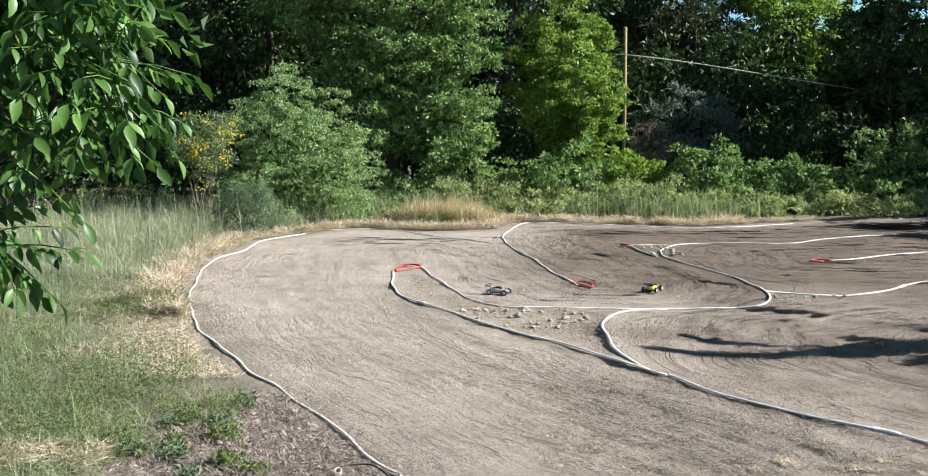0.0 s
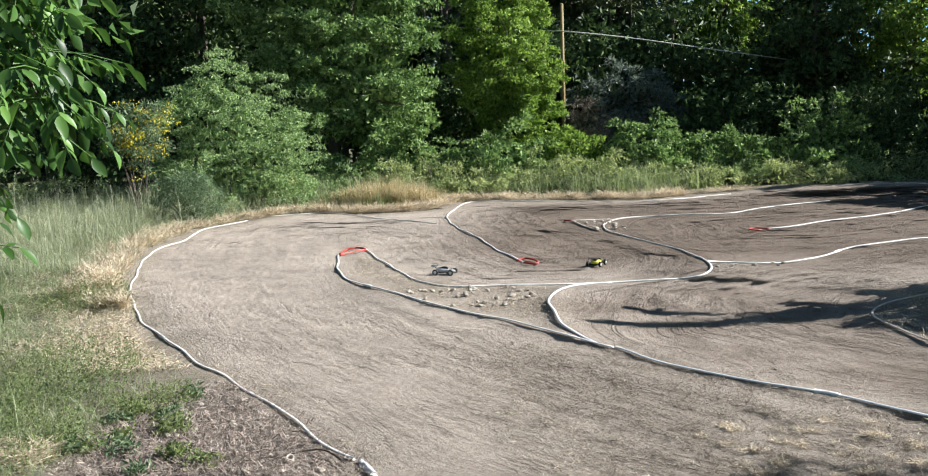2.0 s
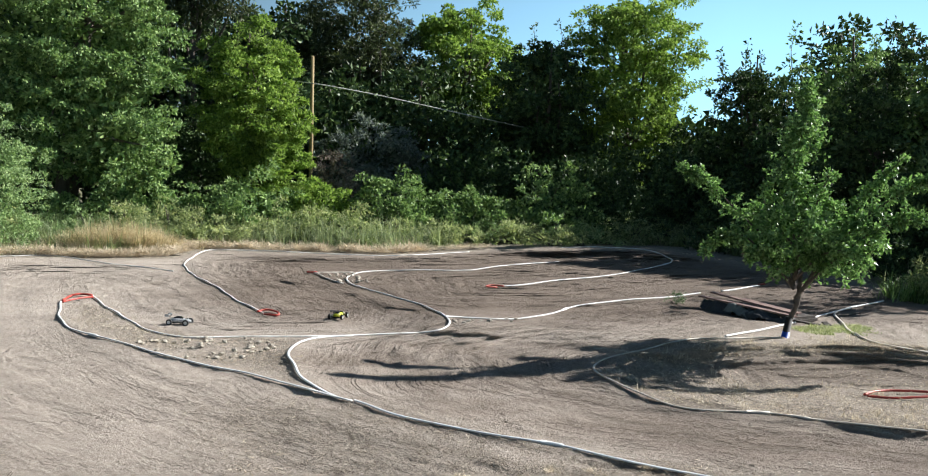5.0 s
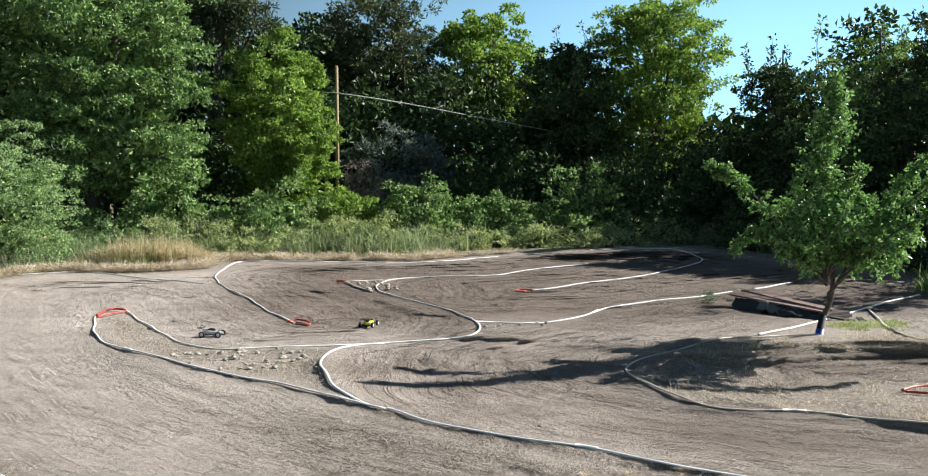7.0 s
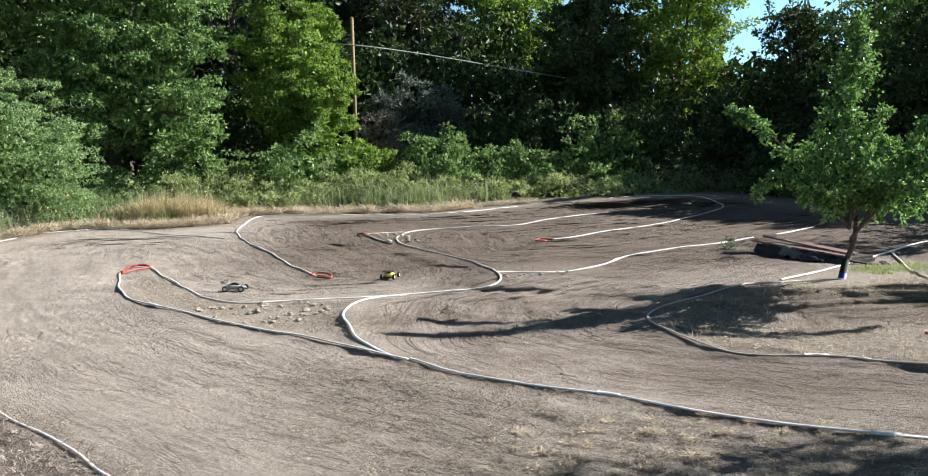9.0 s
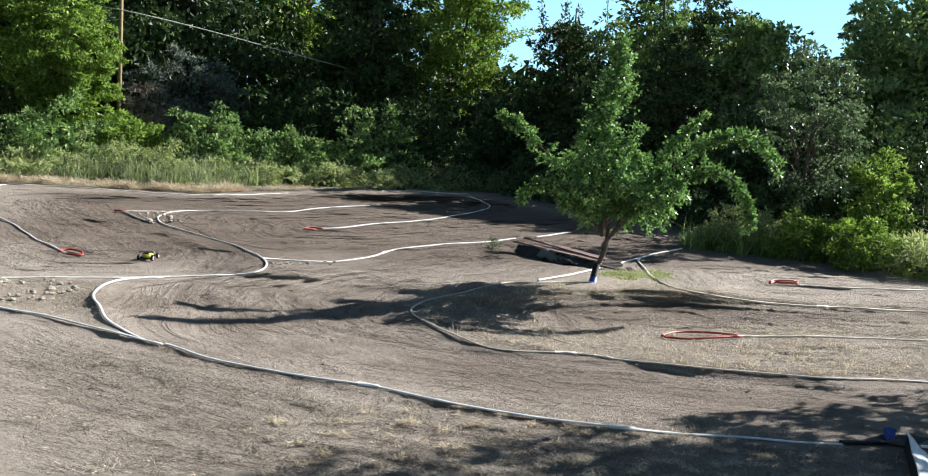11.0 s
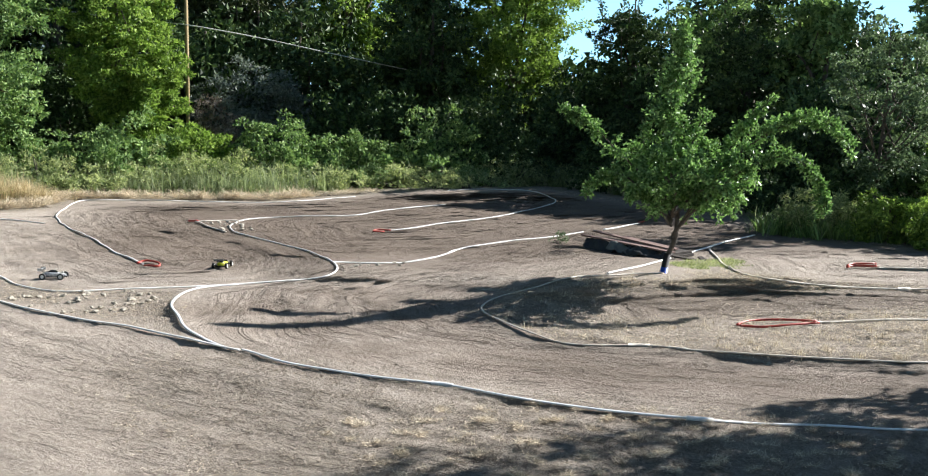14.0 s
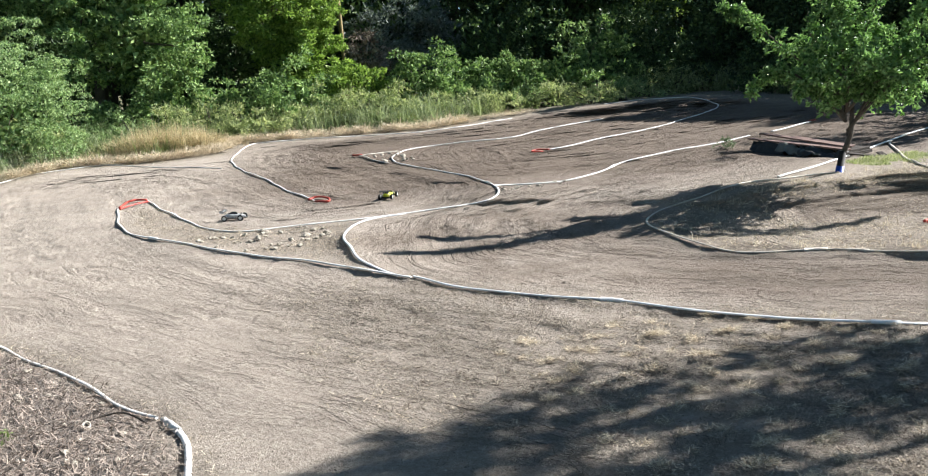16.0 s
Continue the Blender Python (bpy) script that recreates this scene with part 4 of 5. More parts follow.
# ---- fruit tree on the mound ----
def fruit_tree(x, y):
    base = lay(x, y)
    root = empty("fruit_tree", base, "young fruit tree with arching leafy branches, wrapped at its foot", "tree")
    rng = np.random.RandomState(7)
    side, deep = Vector((0.79, -0.61, 0)), Vector((0.61, 0.79, 0))

    def w(s, d, z):
        return tuple(side * s + deep * d + Vector((0, 0, z)))
    trunk = smooth_line([w(0, 0, -0.08), w(0.06, 0, 0.3), w(0.17, 0, 0.62), w(0.20, 0, 1.1)], 0.1)
    part("trunk", tube("trunk", trunk, np.linspace(0.055, 0.034, len(trunk)), BARK, 10), root)
    part("foot_wrap", tube("foot_wrap", [w(0, 0, -0.02), w(0.02, 0, 0.11)], 0.066, BLUE, 12), root, "blue plastic wrap")
    part("upper_wrap", tube("upper_wrap", [w(0.02, 0, 0.11), w(0.06, 0, 0.36)], 0.061, BLACK, 12), root, "black rubber wrap")
    limbs = [  # across, deep, up
        [(0.10, 0, 0.95), (0.05, 0.05, 1.8), (-0.02, 0, 3.0), (0.14, 0.02, 3.7), (0.12, 0, 4.36)],
        [(0.10, 0, 0.9), (-0.2, -0.1, 1.5), (-0.8, -0.1, 2.05), (-1.35, 0, 2.55), (-1.9, 0, 2.85)],
        [(0.10, 0, 0.85), (-0.3, -0.3, 1.35), (-0.8, -0.4, 1.75), (-1.25, -0.3, 1.58), (-1.42, -0.3, 1.3)],
        [(0.12, 0, 0.6), (0.4, 0.1, 1.15), (0.85, 0.1, 1.9), (1.25, 0.1, 2.6), (1.70, 0.1, 3.15)],
        [(0.12, 0, 0.65), (0.5, -0.2, 1.3), (1.2, -0.3, 2.2), (2.0, -0.4, 2.72), (2.6, -0.4, 2.68), (2.93, -0.4, 2.25)],
        [(0.12, 0, 0.7), (0.6, -0.3, 1.3), (1.3, -0.5, 1.95), (1.95, -0.6, 2.15), (2.4, -0.6, 1.75), (2.58, -0.6, 1.15)],
        [(0.10, 0, 1.0), (0.15, -0.5, 1.5), (0.3, -1.0, 1.9), (0.5, -1.3, 1.8)],
        [(0.10, 0, 1.0), (0.3, 0.5, 1.6), (0.5, 1.0, 2.1), (0.8, 1.3, 2.3)],
        [(0.10, 0, 1.1), (-0.3, 0.4, 1.8), (-0.7, 0.9, 2.2)],
        [(0.10, 0, 1.0), (0.5, -0.5, 1.5), (0.95, -0.8, 1.6), (1.2, -0.9, 1.35)],
        [(0.05, 0, 1.6), (-0.3, 0, 2.0), (-0.48, 0, 2.4), (-0.5, 0, 2.75)],
        [(0.05, 0, 1.6), (0.3, 0, 2.1), (0.45, 0.1, 2.5), (0.6, 0.1, 2.9)],
        [(0.10, 0, 0.9), (-0.3, -0.2, 1.3), (-0.55, -0.5, 1.5), (-0.7, -0.6, 1.3)],
    ]
    for k, pts in enumerate(limbs):
        line = smooth_line([w(*q) for q in pts], 0.08)
        limb = part("branch", tube("branch", line, np.linspace(0.028, 0.005, len(line)), BARK, 6), root)
        line = np.array(line)
        spots, outs = [], []
        for j in range(int(len(line) * (5.5 if k == 0 else 2.5 if k in (1, 2, 4, 5) else 1.8))):
            u = rng.uniform(0.3 if k == 0 else 0.16, 1.0) ** 0.9
            q = line[min(int(u * (len(line) - 1)), len(line) - 1)]
            head = unit(rng.normal(0, 1, (1, 3)) + np.array([[0, 0, 0.45]]))[0]
            reach = rng.uniform(0.04, 0.30) * (1.2 - 0.62 * u) * (2.2 if k == 0 else 1.0)
            m = rng.randint(12, 26)
            along = rng.uniform(0.1, 1.0, m)[:, None]
            d = unit(rng.normal(0, 1, (m, 3)) + head)
            spots.append(q + head * reach * along + d * 0.04)
            outs.append(d)
        at, d = np.vstack(spots), np.vstack(outs)
        v, f = leaves_arrays(rng, at, d, 0.078, 0.05, 0.25)
        part("leaves", mesh_from("leaves", v, f, LEAF_OLIVE), limb)
    spots, outs = [], []
    for j in range(108):
        core = unit(rng.normal(0, 1, (1, 3)))[0] * rng.uniform(0.25, 1.0) ** 0.6
        q = np.array(w(0.36 + core[0] * 1.0, core[1] * 0.85, 1.62 + core[2] * 0.58))
        head = unit(np.array([w(core[0], core[1], core[2] * 0.6 + 0.25)]) + rng.normal(0, 0.3, (1, 3)))[0]
        m = rng.randint(18, 40)
        along = rng.uniform(0.0, rng.uniform(0.15, 0.42), m)[:, None]
        d = unit(rng.normal(0, 1, (m, 3)) + head * 0.6)
        spots.append(q + head * along + d * 0.06)
        outs.append(d)
    at, d = np.vstack(spots), np.vstack(outs)
    v, f = leaves_arrays(rng, at, d, 0.09, 0.056, 0.25)
    part("inner_leaves", mesh_from("inner_leaves", v, f, LEAF_OLIVE), root)


fruit_tree(11.15, 14.4)


# ---- walnut trees beside the rostrum ----
def leaflet_arrays(at, d, nor, length, width):
    """Broad pointed leaflets: three quads to each half, folded along the rib and curling down."""
    n = len(at)
    side = np.cross(d, nor)
    ks = [(0.0, 0.04), (0.14, 0.52), (0.36, 0.95), (0.6, 0.92), (0.82, 0.52), (1.0, 0.03)]
    rows = []
    for k, wd in ks:
        c = at + d * (length * k)[:, None] - nor * (length * 0.26 * k * k)[:, None] + side * (length * 0.05 * math.sin(k * 5.0))[:, None]
        e = (width * wd * 0.5)[:, None]
        rows += [c - side * e + nor * e * 0.35, c, c + side * e + nor * e * 0.35]
    v = np.stack(rows, 1)
    quads = []
    for r in range(len(ks) - 1):
        for h in range(2):
            a = r * 3 + h
            quads.append([a, a + 1, a + 4, a + 3])
    f = (np.arange(n) * 3 * len(ks))[:, None, None] + np.array(quads)[None]
    return v.reshape(-1, 3), f.reshape(-1, 4)


def walnut(label, trunk, branches, seed, per_m=9.0, mass=(), shift=(0, 0)):
    rng = np.random.RandomState(seed)
    base = Vector((trunk[0][0], trunk[0][1], 0))
    b = np.array(base)
    root = empty("walnut_tree", base, label, "tree")
    line = smooth_line(trunk, 0.25)
    part("trunk", tube("trunk", [np.array(q) - b for q in line], np.linspace(0.2, 0.07, len(line)), BARK, 12), root)
    for pts, width in branches:
        pts = [(p[0] + shift[0], p[1], p[2] + shift[1]) for p in pts]
        line = np.array(smooth_line(pts, 0.06)) - b
        br = part("branch", tube("branch", line, np.linspace(0.035, 0.006, len(line)), BARK, 7), root)
        length = 0.06 * len(line)
        count = int(length * per_m)
        at_, d_, n_, L_, W_ = [], [], [], [], []
        stalks = []
        for c in range(count):
            u = rng.uniform(0.25, 1.0)
            p = line[min(int(u * len(line)), len(line) - 1)] + rng.normal(0, width * 0.35, 3)
            head = unit(rng.normal(0, 1, (1, 3)) * np.array([1, 1, 0.5]) + np.array([[0.25, 0, -0.35]]))[0]
            L = rng.uniform(0.22, 0.36)
            q0, q1 = p, p + head * L - np.array([0, 0, 0.06])
            stalks.append(tube_arrays([q0, (q0 + q1) / 2 + np.array([0, 0, 0.015]), q1], [0.004, 0.003, 0.002], 4))
            up = unit(np.array([[rng.normal(0, 0.35), rng.normal(0, 0.35), 1.0]]))[0]
            sd = np.cross(head, up)
            sd /= np.linalg.norm(sd) + 1e-9
            pairs = 3 if L > 0.26 else 2
            for j in range(pairs):
                k = 0.35 + 0.5 * j / max(1, pairs - 1)
                for s in (-1, 1):
                    at_.append(q0 + (q1 - q0) * k)
                    d_.append(head * 0.45 + sd * s * 0.8 + np.array([0, 0, -0.65 + rng.normal(0, 0.3)]))
                    n_.append(up + rng.normal(0, 0.3, 3))
                    L_.append(rng.uniform(0.065, 0.105)), W_.append(rng.uniform(0.032, 0.048))
            at_.append(q1), d_.append(head + np.array([0, 0, -0.9])), n_.append(up + rng.normal(0, 0.2, 3)), L_.append(rng.uniform(0.08, 0.115)), W_.append(0.05)
        at_, d_ = np.array(at_), unit(np.array(d_))
        n_ = np.array(n_)
        n_ = unit(n_ - d_ * np.sum(n_ * d_, 1)[:, None])
        v, f = leaflet_arrays(at_, d_, n_, np.array(L_), np.array(W_))
        part("leaves", mesh_from("leaves", v, f, LEAF_WALNUT, True), br)
        v, f = merge(stalks)
        tagged(part("stalk", mesh_from("stalk", v, f, LEAF_WALNUT, True), br), kind="stuff")
    for cx, cy, cz, r, n in mass:
        cents = blobs(rng, (cx - b[0], cy - b[1], cz, r, r, r * 0.8), max(8, n // 90), 0.6)
        v, f = crown_arrays(rng, cents, 0.45, 90, 0.13, 0.07, 0.4)
        part("crown", mesh_from("crown", v, f, LEAF_WALNUT), root)
    return root


walnut("walnut tree with big hanging leaves reaching over the meadow", [(-5.0, 5.2, -0.1), (-4.9, 5.1, 1.4), (-4.6, 5.0, 2.8), (-4.2, 4.9, 4.4)], [
    ([(-4.4, 5.0, 3.6), (-3.2, 4.8, 4.0), (-2.1, 4.5, 3.85), (-1.6, 4.3, 3.6), (-1.42, 4.3, 3.25)], 0.15),
    ([(-4.4, 5.0, 3.4), (-3.2, 4.7, 3.6), (-2.2, 4.4, 3.4), (-1.55, 4.25, 3.22), (-1.42, 4.2, 3.05)], 0.15),
    ([(-4.5, 5.0, 3.0), (-3.4, 4.5, 3.2), (-2.5, 4.25, 3.2), (-1.9, 4.1, 3.05), (-1.72, 4.1, 2.9)], 0.13),
    ([(-4.6, 5.0, 2.6), (-3.4, 4.5, 2.9), (-2.5, 4.2, 2.75), (-2.05, 4.1, 2.55), (-1.88, 4.08, 2.42)], 0.07),
    ([(-4.3, 4.9, 4.1), (-3.0, 5.0, 4.5), (-2.0, 4.8, 4.3), (-1.65, 4.6, 4.0), (-1.52, 4.5, 3.65)], 0.17),
    ([(-4.5, 5.0, 3.2), (-3.5, 5.4, 3.6), (-2.6, 5.3, 3.5), (-2.0, 5.1, 3.2)], 0.22),
], 5, 68.0, [(-2.7, 5.3, 3.75, 0.8, 3000), (-3.4, 5.6, 3.6, 1.0, 3000), (-4.6, 5.6, 4.4, 1.4, 2200)], (-0.13, 0.05))
walnut("walnut tree with large glossy leaves beside the rostrum", [(7.6, -1.4, -0.1), (7.5, -1.3, 1.5), (7.2, -1.0, 3.0), (7.0, -0.9, 4.5)], [
    ([(7.2, -1.0, 3.3), (6.0, 0.4, 4.1), (4.8, 1.5, 3.9), (3.98, 1.98, 3.48), (3.76, 2.0, 3.33), (3.68, 2.02, 3.2)], 0.03),
], 6, 14.0, [(7.0, -0.8, 4.6, 1.5, 1500)])
tree("shade_tree", "broad leafy tree that shades the near lane", "tree", 16.7, 6.5, 9.8, [((0, -0.1, 4.6, 1.5, 1.2, 1.6), 0.5), ((0, 0.0, 7.6, 1.4, 1.05, 1.9), 0.5)], LEAF_MID, 26, 0.16, 165, 0.28, 46, (0.14, 0.08), limbs=14, core=0)


# ---- grass, straw, mulch ----
def blades(name, label, category, xy, tall, wide, mat, lean, seed):
    """Grass blades of two quads each, rooted on the ground."""
    rng = np.random.RandomState(seed)
    n = len(xy)
    at = lay_many(xy[:, 0], xy[:, 1]) - np.array([0, 0, 0.01])
    a = rng.uniform(0, 2 * math.pi, n)
    out = np.stack([np.cos(a), np.sin(a), np.zeros(n)], 1)
    b = a + math.pi / 2 + rng.normal(0, 0.5, n)
    side = np.stack([np.cos(b), np.sin(b), np.zeros(n)], 1)
    h = (np.asarray(tall) * rng.uniform(0.5, 1.3, n))[:, None]
    wd = (wide * rng.uniform(0.6, 1.4, n))[:, None]
    ln = np.abs(rng.normal(lean, lean * 0.5, n))[:, None]
    z = np.array([0, 0, 1.0])
    mid = at + out * h * 0.25 * ln + z * h * 0.6 / (1 + 0.6 * ln)
    tip = at + out * h * 0.8 * ln + z * h / (1 + 0.9 * ln)
    v = np.stack([at - side * wd / 2, at + side * wd / 2, mid + side * wd * 0.42, mid - side * wd * 0.42, tip + side * wd * 0.06, tip - side * wd * 0.06], 1).reshape(-1, 3)
    i = (np.arange(n) * 6)[:, None]
    f = np.vstack([i + np.array([[0, 1, 2, 3]]), i + np.array([[3, 2, 4, 5]])])
    return tagged(new(name, mesh_from(name, v, f, mat)), label, category, kind="stuff")


def litter(name, label, category, xy, length, wide, mat, seed, tilt=0.25, up=0.012):
    """Stalks lying about on the ground."""
    rng = np.random.RandomState(seed)
    n = len(xy)
    at = lay_many(xy[:, 0], xy[:, 1]) + np.array([0, 0, up]) * rng.uniform(0.3, 2.5, n)[:, None]
    a = rng.uniform(0, 2 * math.pi, n)
    d = unit(np.stack([np.cos(a), np.sin(a), np.abs(rng.normal(0, tilt, n))], 1))
    side = unit(np.cross(d, np.array([0, 0, 1.0]) + rng.normal(0, 0.4, (n, 3))))
    L = (length * rng.uniform(0.4, 1.4, n))[:, None]
    wd = (wide * rng.uniform(0.6, 1.5, n))[:, None]
    tip = at + d * L
    v = np.stack([at - side * wd / 2, at + side * wd / 2, tip + side * wd * 0.3, tip - side * wd * 0.3], 1).reshape(-1, 3)
    f = np.arange(4 * n).reshape(n, 4)
    return tagged(new(name, mesh_from(name, v, f, mat)), label, category, kind="stuff")


def scatter(rng, n, x0, x1, y0, y1, weight):
    """Spots in a rectangle of the plan, kept by a weight from 0 to 1."""
    got = []
    have = 0
    for _ in range(60):
        p = np.stack([rng.uniform(x0, x1, n), y0 + (y1 - y0) * rng.uniform(0, 1, n) ** 1.35], 1)
        p = p[rng.uniform(0, 1, n) < weight(p[:, 0], p[:, 1])]
        got.append(p)
        have += len(p)
        if have >= n:
            break
    return np.vstack(got)[:n]


gr = np.random.RandomState(77)


def w_meadow(px, py):
    return np.clip(covers(px, py)[1] * 1.2 - 0.15, 0, 1) * ((px < -1.5) | (py > 27))


def w_straw(px, py):
    return covers(px, py)[0] ** 1.3


def patch(cx, cy, rx, ry):
    return lambda px, py: np.clip(1.4 - ((px - cx) / rx) ** 2 - ((py - cy) / ry) ** 2 + 0.9 * waves(px, py, 0.8, 9), 0, 1)


xy = scatter(gr, 72000, -14, -1.5, 7, 33, w_meadow)
hgt = 0.36 + 0.02 * np.clip(xy[:, 1] - 10, 0, 16) + 0.18 * waves(xy[:, 0], xy[:, 1], 3.0, 12) + 0.10 * waves(xy[:, 0], xy[:, 1], 1.0, 13)
blades("meadow_grass", "tall grey-green meadow grass going to seed", "grass", xy, np.clip(hgt * 0.9, 0.08, 0.8), 0.0062, GRASS, 1.45, 31)
xy = scatter(gr, 6000, -16, -1.5, 7, 34, lambda px, py: w_meadow(px, py) * np.clip(0.35 + 0.7 * waves(px, py, 2.5, 15), 0, 1))
blades("seed_stalks", "pale seed stalks standing in the meadow", "grass", xy, 0.42, 0.0035, STRAW, 1.1, 30)
xy = scatter(gr, 27000, -13, -3.2, 19, 30, w_meadow)
blades("pale_meadow", "pale tall seeding grass in the far meadow", "grass", xy, np.clip(0.6 + 0.12 * (xy[:, 1] - 21), 0.5, 1.3) * (1 + 0.25 * waves(xy[:, 0], xy[:, 1], 1.4, 63)), 0.010, PALE_GRASS, 1.4, 26)


def w_verge(px, py):
    return np.clip(covers(px, py)[1] * 1.8 - 0.8, 0, 1)


xy = scatter(gr, 22000, -6, 22, 28.5, 35, w_verge)
tall = np.clip((xy[:, 1] - 29.3) * 0.36, 0.2, 0.95) * (1 + 0.4 * waves(xy[:, 0], xy[:, 1], 1.6, 17))
blades("verge_grass", "grey-green grass along the wood", "grass", xy, np.clip(tall * 1.1, 0.12, 1.25), 0.016, GRASS, 0.85, 32)
xy = scatter(gr, 14000, -6, 22, 28.5, 35, lambda px, py: w_verge(px, py) * np.clip(0.2 + waves(px, py, 2.4, 18), 0, 1))
blades("verge_weeds", "leafy green weeds along the wood", "weeds", xy, 0.6, 0.03, GRASS_LUSH, 0.7, 29)
xy = scatter(gr, 9000, -6, 22, 28.2, 33, lambda px, py: w_verge(px, py) * np.clip(0.1 + waves(px, py, 2.0, 19), 0, 1))
blades("verge_straw", "dry yellow grass along the track's far edge", "grass", xy, 0.4, 0.013, STRAW, 0.7, 28)
def leafage(name, label, xy, tall, length, width, mat, seed):
    """Low leafy weeds: small leaves at all heights up to a patchy top."""
    rng = np.random.RandomState(seed)
    at = lay_many(xy[:, 0], xy[:, 1])
    at[:, 2] += np.asarray(tall) * rng.uniform(0.05, 1.0, len(xy))
    v, f = leaves_arrays(rng, at, rng.normal(0, 1, (len(xy), 3)) + np.array([0, 0, 0.7]), length, width)
    return tagged(new(name, mesh_from(name, v, f, mat)), label, "weeds", kind="stuff")


xy = scatter(gr, 26000, -12, -1.5, 7, 24, lambda px, py: w_meadow(px, py) * np.clip(0.2 + 1.1 * waves(px, py, 1.6, 36), 0.02, 1))
leafage("meadow_weeds", "fine leafy weeds among the meadow grass", xy, 0.10 + 0.22 * np.clip(0.5 + waves(xy[:, 0], xy[:, 1], 0.9, 37), 0, 1), 0.042, 0.010, GRASS_LUSH, 61)
for k, (cx, cy, rx, ry, n, hh) in enumerate([(-4.1, 10.6, 1.0, 1.3, 6000, 0.5), (-3.9, 8.8, 0.9, 0.7, 3500, 0.34), (-5.4, 15.6, 0.8, 1.1, 4500, 0.5), (-2.75, 9.9, 0.5, 0.4, 1500, 0.24), (-6.4, 12.5, 0.8, 1.2, 4000, 0.5), (-7.4, 28.6, 1.2, 0.7, 5000, 0.9)]):
    xy = scatter(gr, n, cx - rx * 1.6, cx + rx * 1.6, cy - ry * 1.6, cy + ry * 1.6, patch(cx, cy, rx, ry))
    leafage("lush_weeds", "lush green weeds among the meadow grass", xy, hh * np.clip(0.7 + 0.6 * waves(xy[:, 0], xy[:, 1], 0.6, 23), 0.15, 1.2), 0.042, 0.014, GRASS_LUSH, 33 + k)
xy = scatter(gr, 9000, -3.2, 2.2, 29.6, 32.6, patch(-0.7, 31.2, 2.1, 0.9))
blades("ripe_grass", "golden ripe grass clump beyond the track", "grass", xy, np.clip(0.95 - 0.14 * (xy[:, 0] + 0.7) ** 2, 0.3, 1.0), 0.012, GOLD, 0.85, 41)
xy = scatter(gr, 12000, 17, 26, 10, 19, lambda px, py: np.clip(covers(px, py)[1] * 1.4 - 0.4, 0, 1))
blades("edge_weeds", "green weeds below the trees at the dirt edge", "weeds", xy, 0.5, 0.014, GRASS, 0.5, 42)


LUSH_LIGHT = leafy("light_weeds", (0.09, 0.16, 0.05), (0.19, 0.30, 0.10), (0.34, 0.46, 0.19), 0.42)


def w_edge(px, py):
    """A strip of tall weeds from (18, 18.2) to (25.5, 11.6)."""
    return np.clip(1.3 - sd_seg(px, py, 18.0, 18.2, 25.5, 11.6)[0] / 0.65 + 0.5 * waves(px, py, 1.1, 61), 0, 1)


xy = scatter(gr, 11000, 17, 27, 10.5, 19.5, w_edge)
blades("tall_weeds", "tall light green grassy weeds at the dirt edge", "weeds", xy, 0.72 * (1 + 0.35 * waves(xy[:, 0], xy[:, 1], 0.9, 62)), 0.026, LUSH_LIGHT, 0.75, 46)
xy = scatter(gr, 3000, 17, 27, 10.5, 19.5, w_edge)
blades("pale_weeds", "pale seeding grass at the dirt edge", "weeds", xy, 0.85, 0.016, GRASS, 0.6, 47)
MOUND = leafy("mound_grass", (0.13, 0.165, 0.07), (0.27, 0.31, 0.145), (0.44, 0.46, 0.26), 0.4, 0.6)
xy = scatter(gr, 3000, 11.2, 14.6, 14.0, 16.6, patch(12.7, 15.0, 0.9, 0.5))
blades("mound_grass", "thin yellow-green grass behind the mound", "grass", xy, 0.075, 0.010, MOUND, 0.8, 43)
xy = scatter(gr, 42000, -9, 12, 6.5, 33, lambda px, py: w_straw(px, py) * (soft(px, py, DIRT, 0.6) < 0.02) * (py > 11.2))
litter("mown_straw", "pale mown straw matted along the track's outer edge", "straw", xy, 0.13, 0.0065, STRAW, 50, 0.35, 0.03)
xy = scatter(gr, 30000, -8.5, 9, 15, 32.5, lambda px, py: (soft(px, py, DIRT, 0.6) < 0.02) * np.clip(1.5 - dist_poly(px, py, DIRT)[0] / 0.6 + 1.1 * waves(px, py, 1.4, 29), 0, 1))
litter("hay", "pale raked hay heaped along the track's edge", "hay", xy, 0.19, 0.010, STRAW, 49, 0.55, 0.075)
xy = scatter(gr, 4000, -5.6, -2.6, 7.2, 9.6, patch(-4.1, 8.35, 0.7, 0.3))
litter("hay_patch", "pale hay lying in the near meadow", "hay", xy, 0.13, 0.006, STRAW, 48, 0.25, 0.06)
xy = scatter(gr, 44000, -3, 20, 6.5, 30, lambda px, py: w_straw(px, py) * soft(px, py, DIRT, 0.6) * (1 - soft(px, py, VERGE, 1.2)))
litter("straw", "pale dry straw lying at the track's edges", "straw", xy, 0.055, 0.005, STRAW, 51)
xy = scatter(gr, 60000, 0, 9, 4.6, 12, lambda px, py: soft(px, py, VERGE, 1.2) * np.clip(0.6 + waves(px, py, 0.7, 6), 0, 1))
litter("dry_grass", "short dry trampled grass beside the main lane", "grass", xy, 0.038, 0.0042, DRYGRASS, 52, 0.4, 0.004)
xy = scatter(gr, 8000, 3.0, 10, 4.4, 7.6, lambda px, py: soft(px, py, VERGE, 0.6) * np.clip(waves(px, py, 0.6, 27) - 0.1, 0, 1))
clumps = scatter(gr, 20000, 2.5, 10, 4.2, 8.5, lambda px, py: soft(px, py, VERGE, 0.6) * np.clip(1.6 * waves(px, py, 0.5, 71) - 0.5, 0, 1))
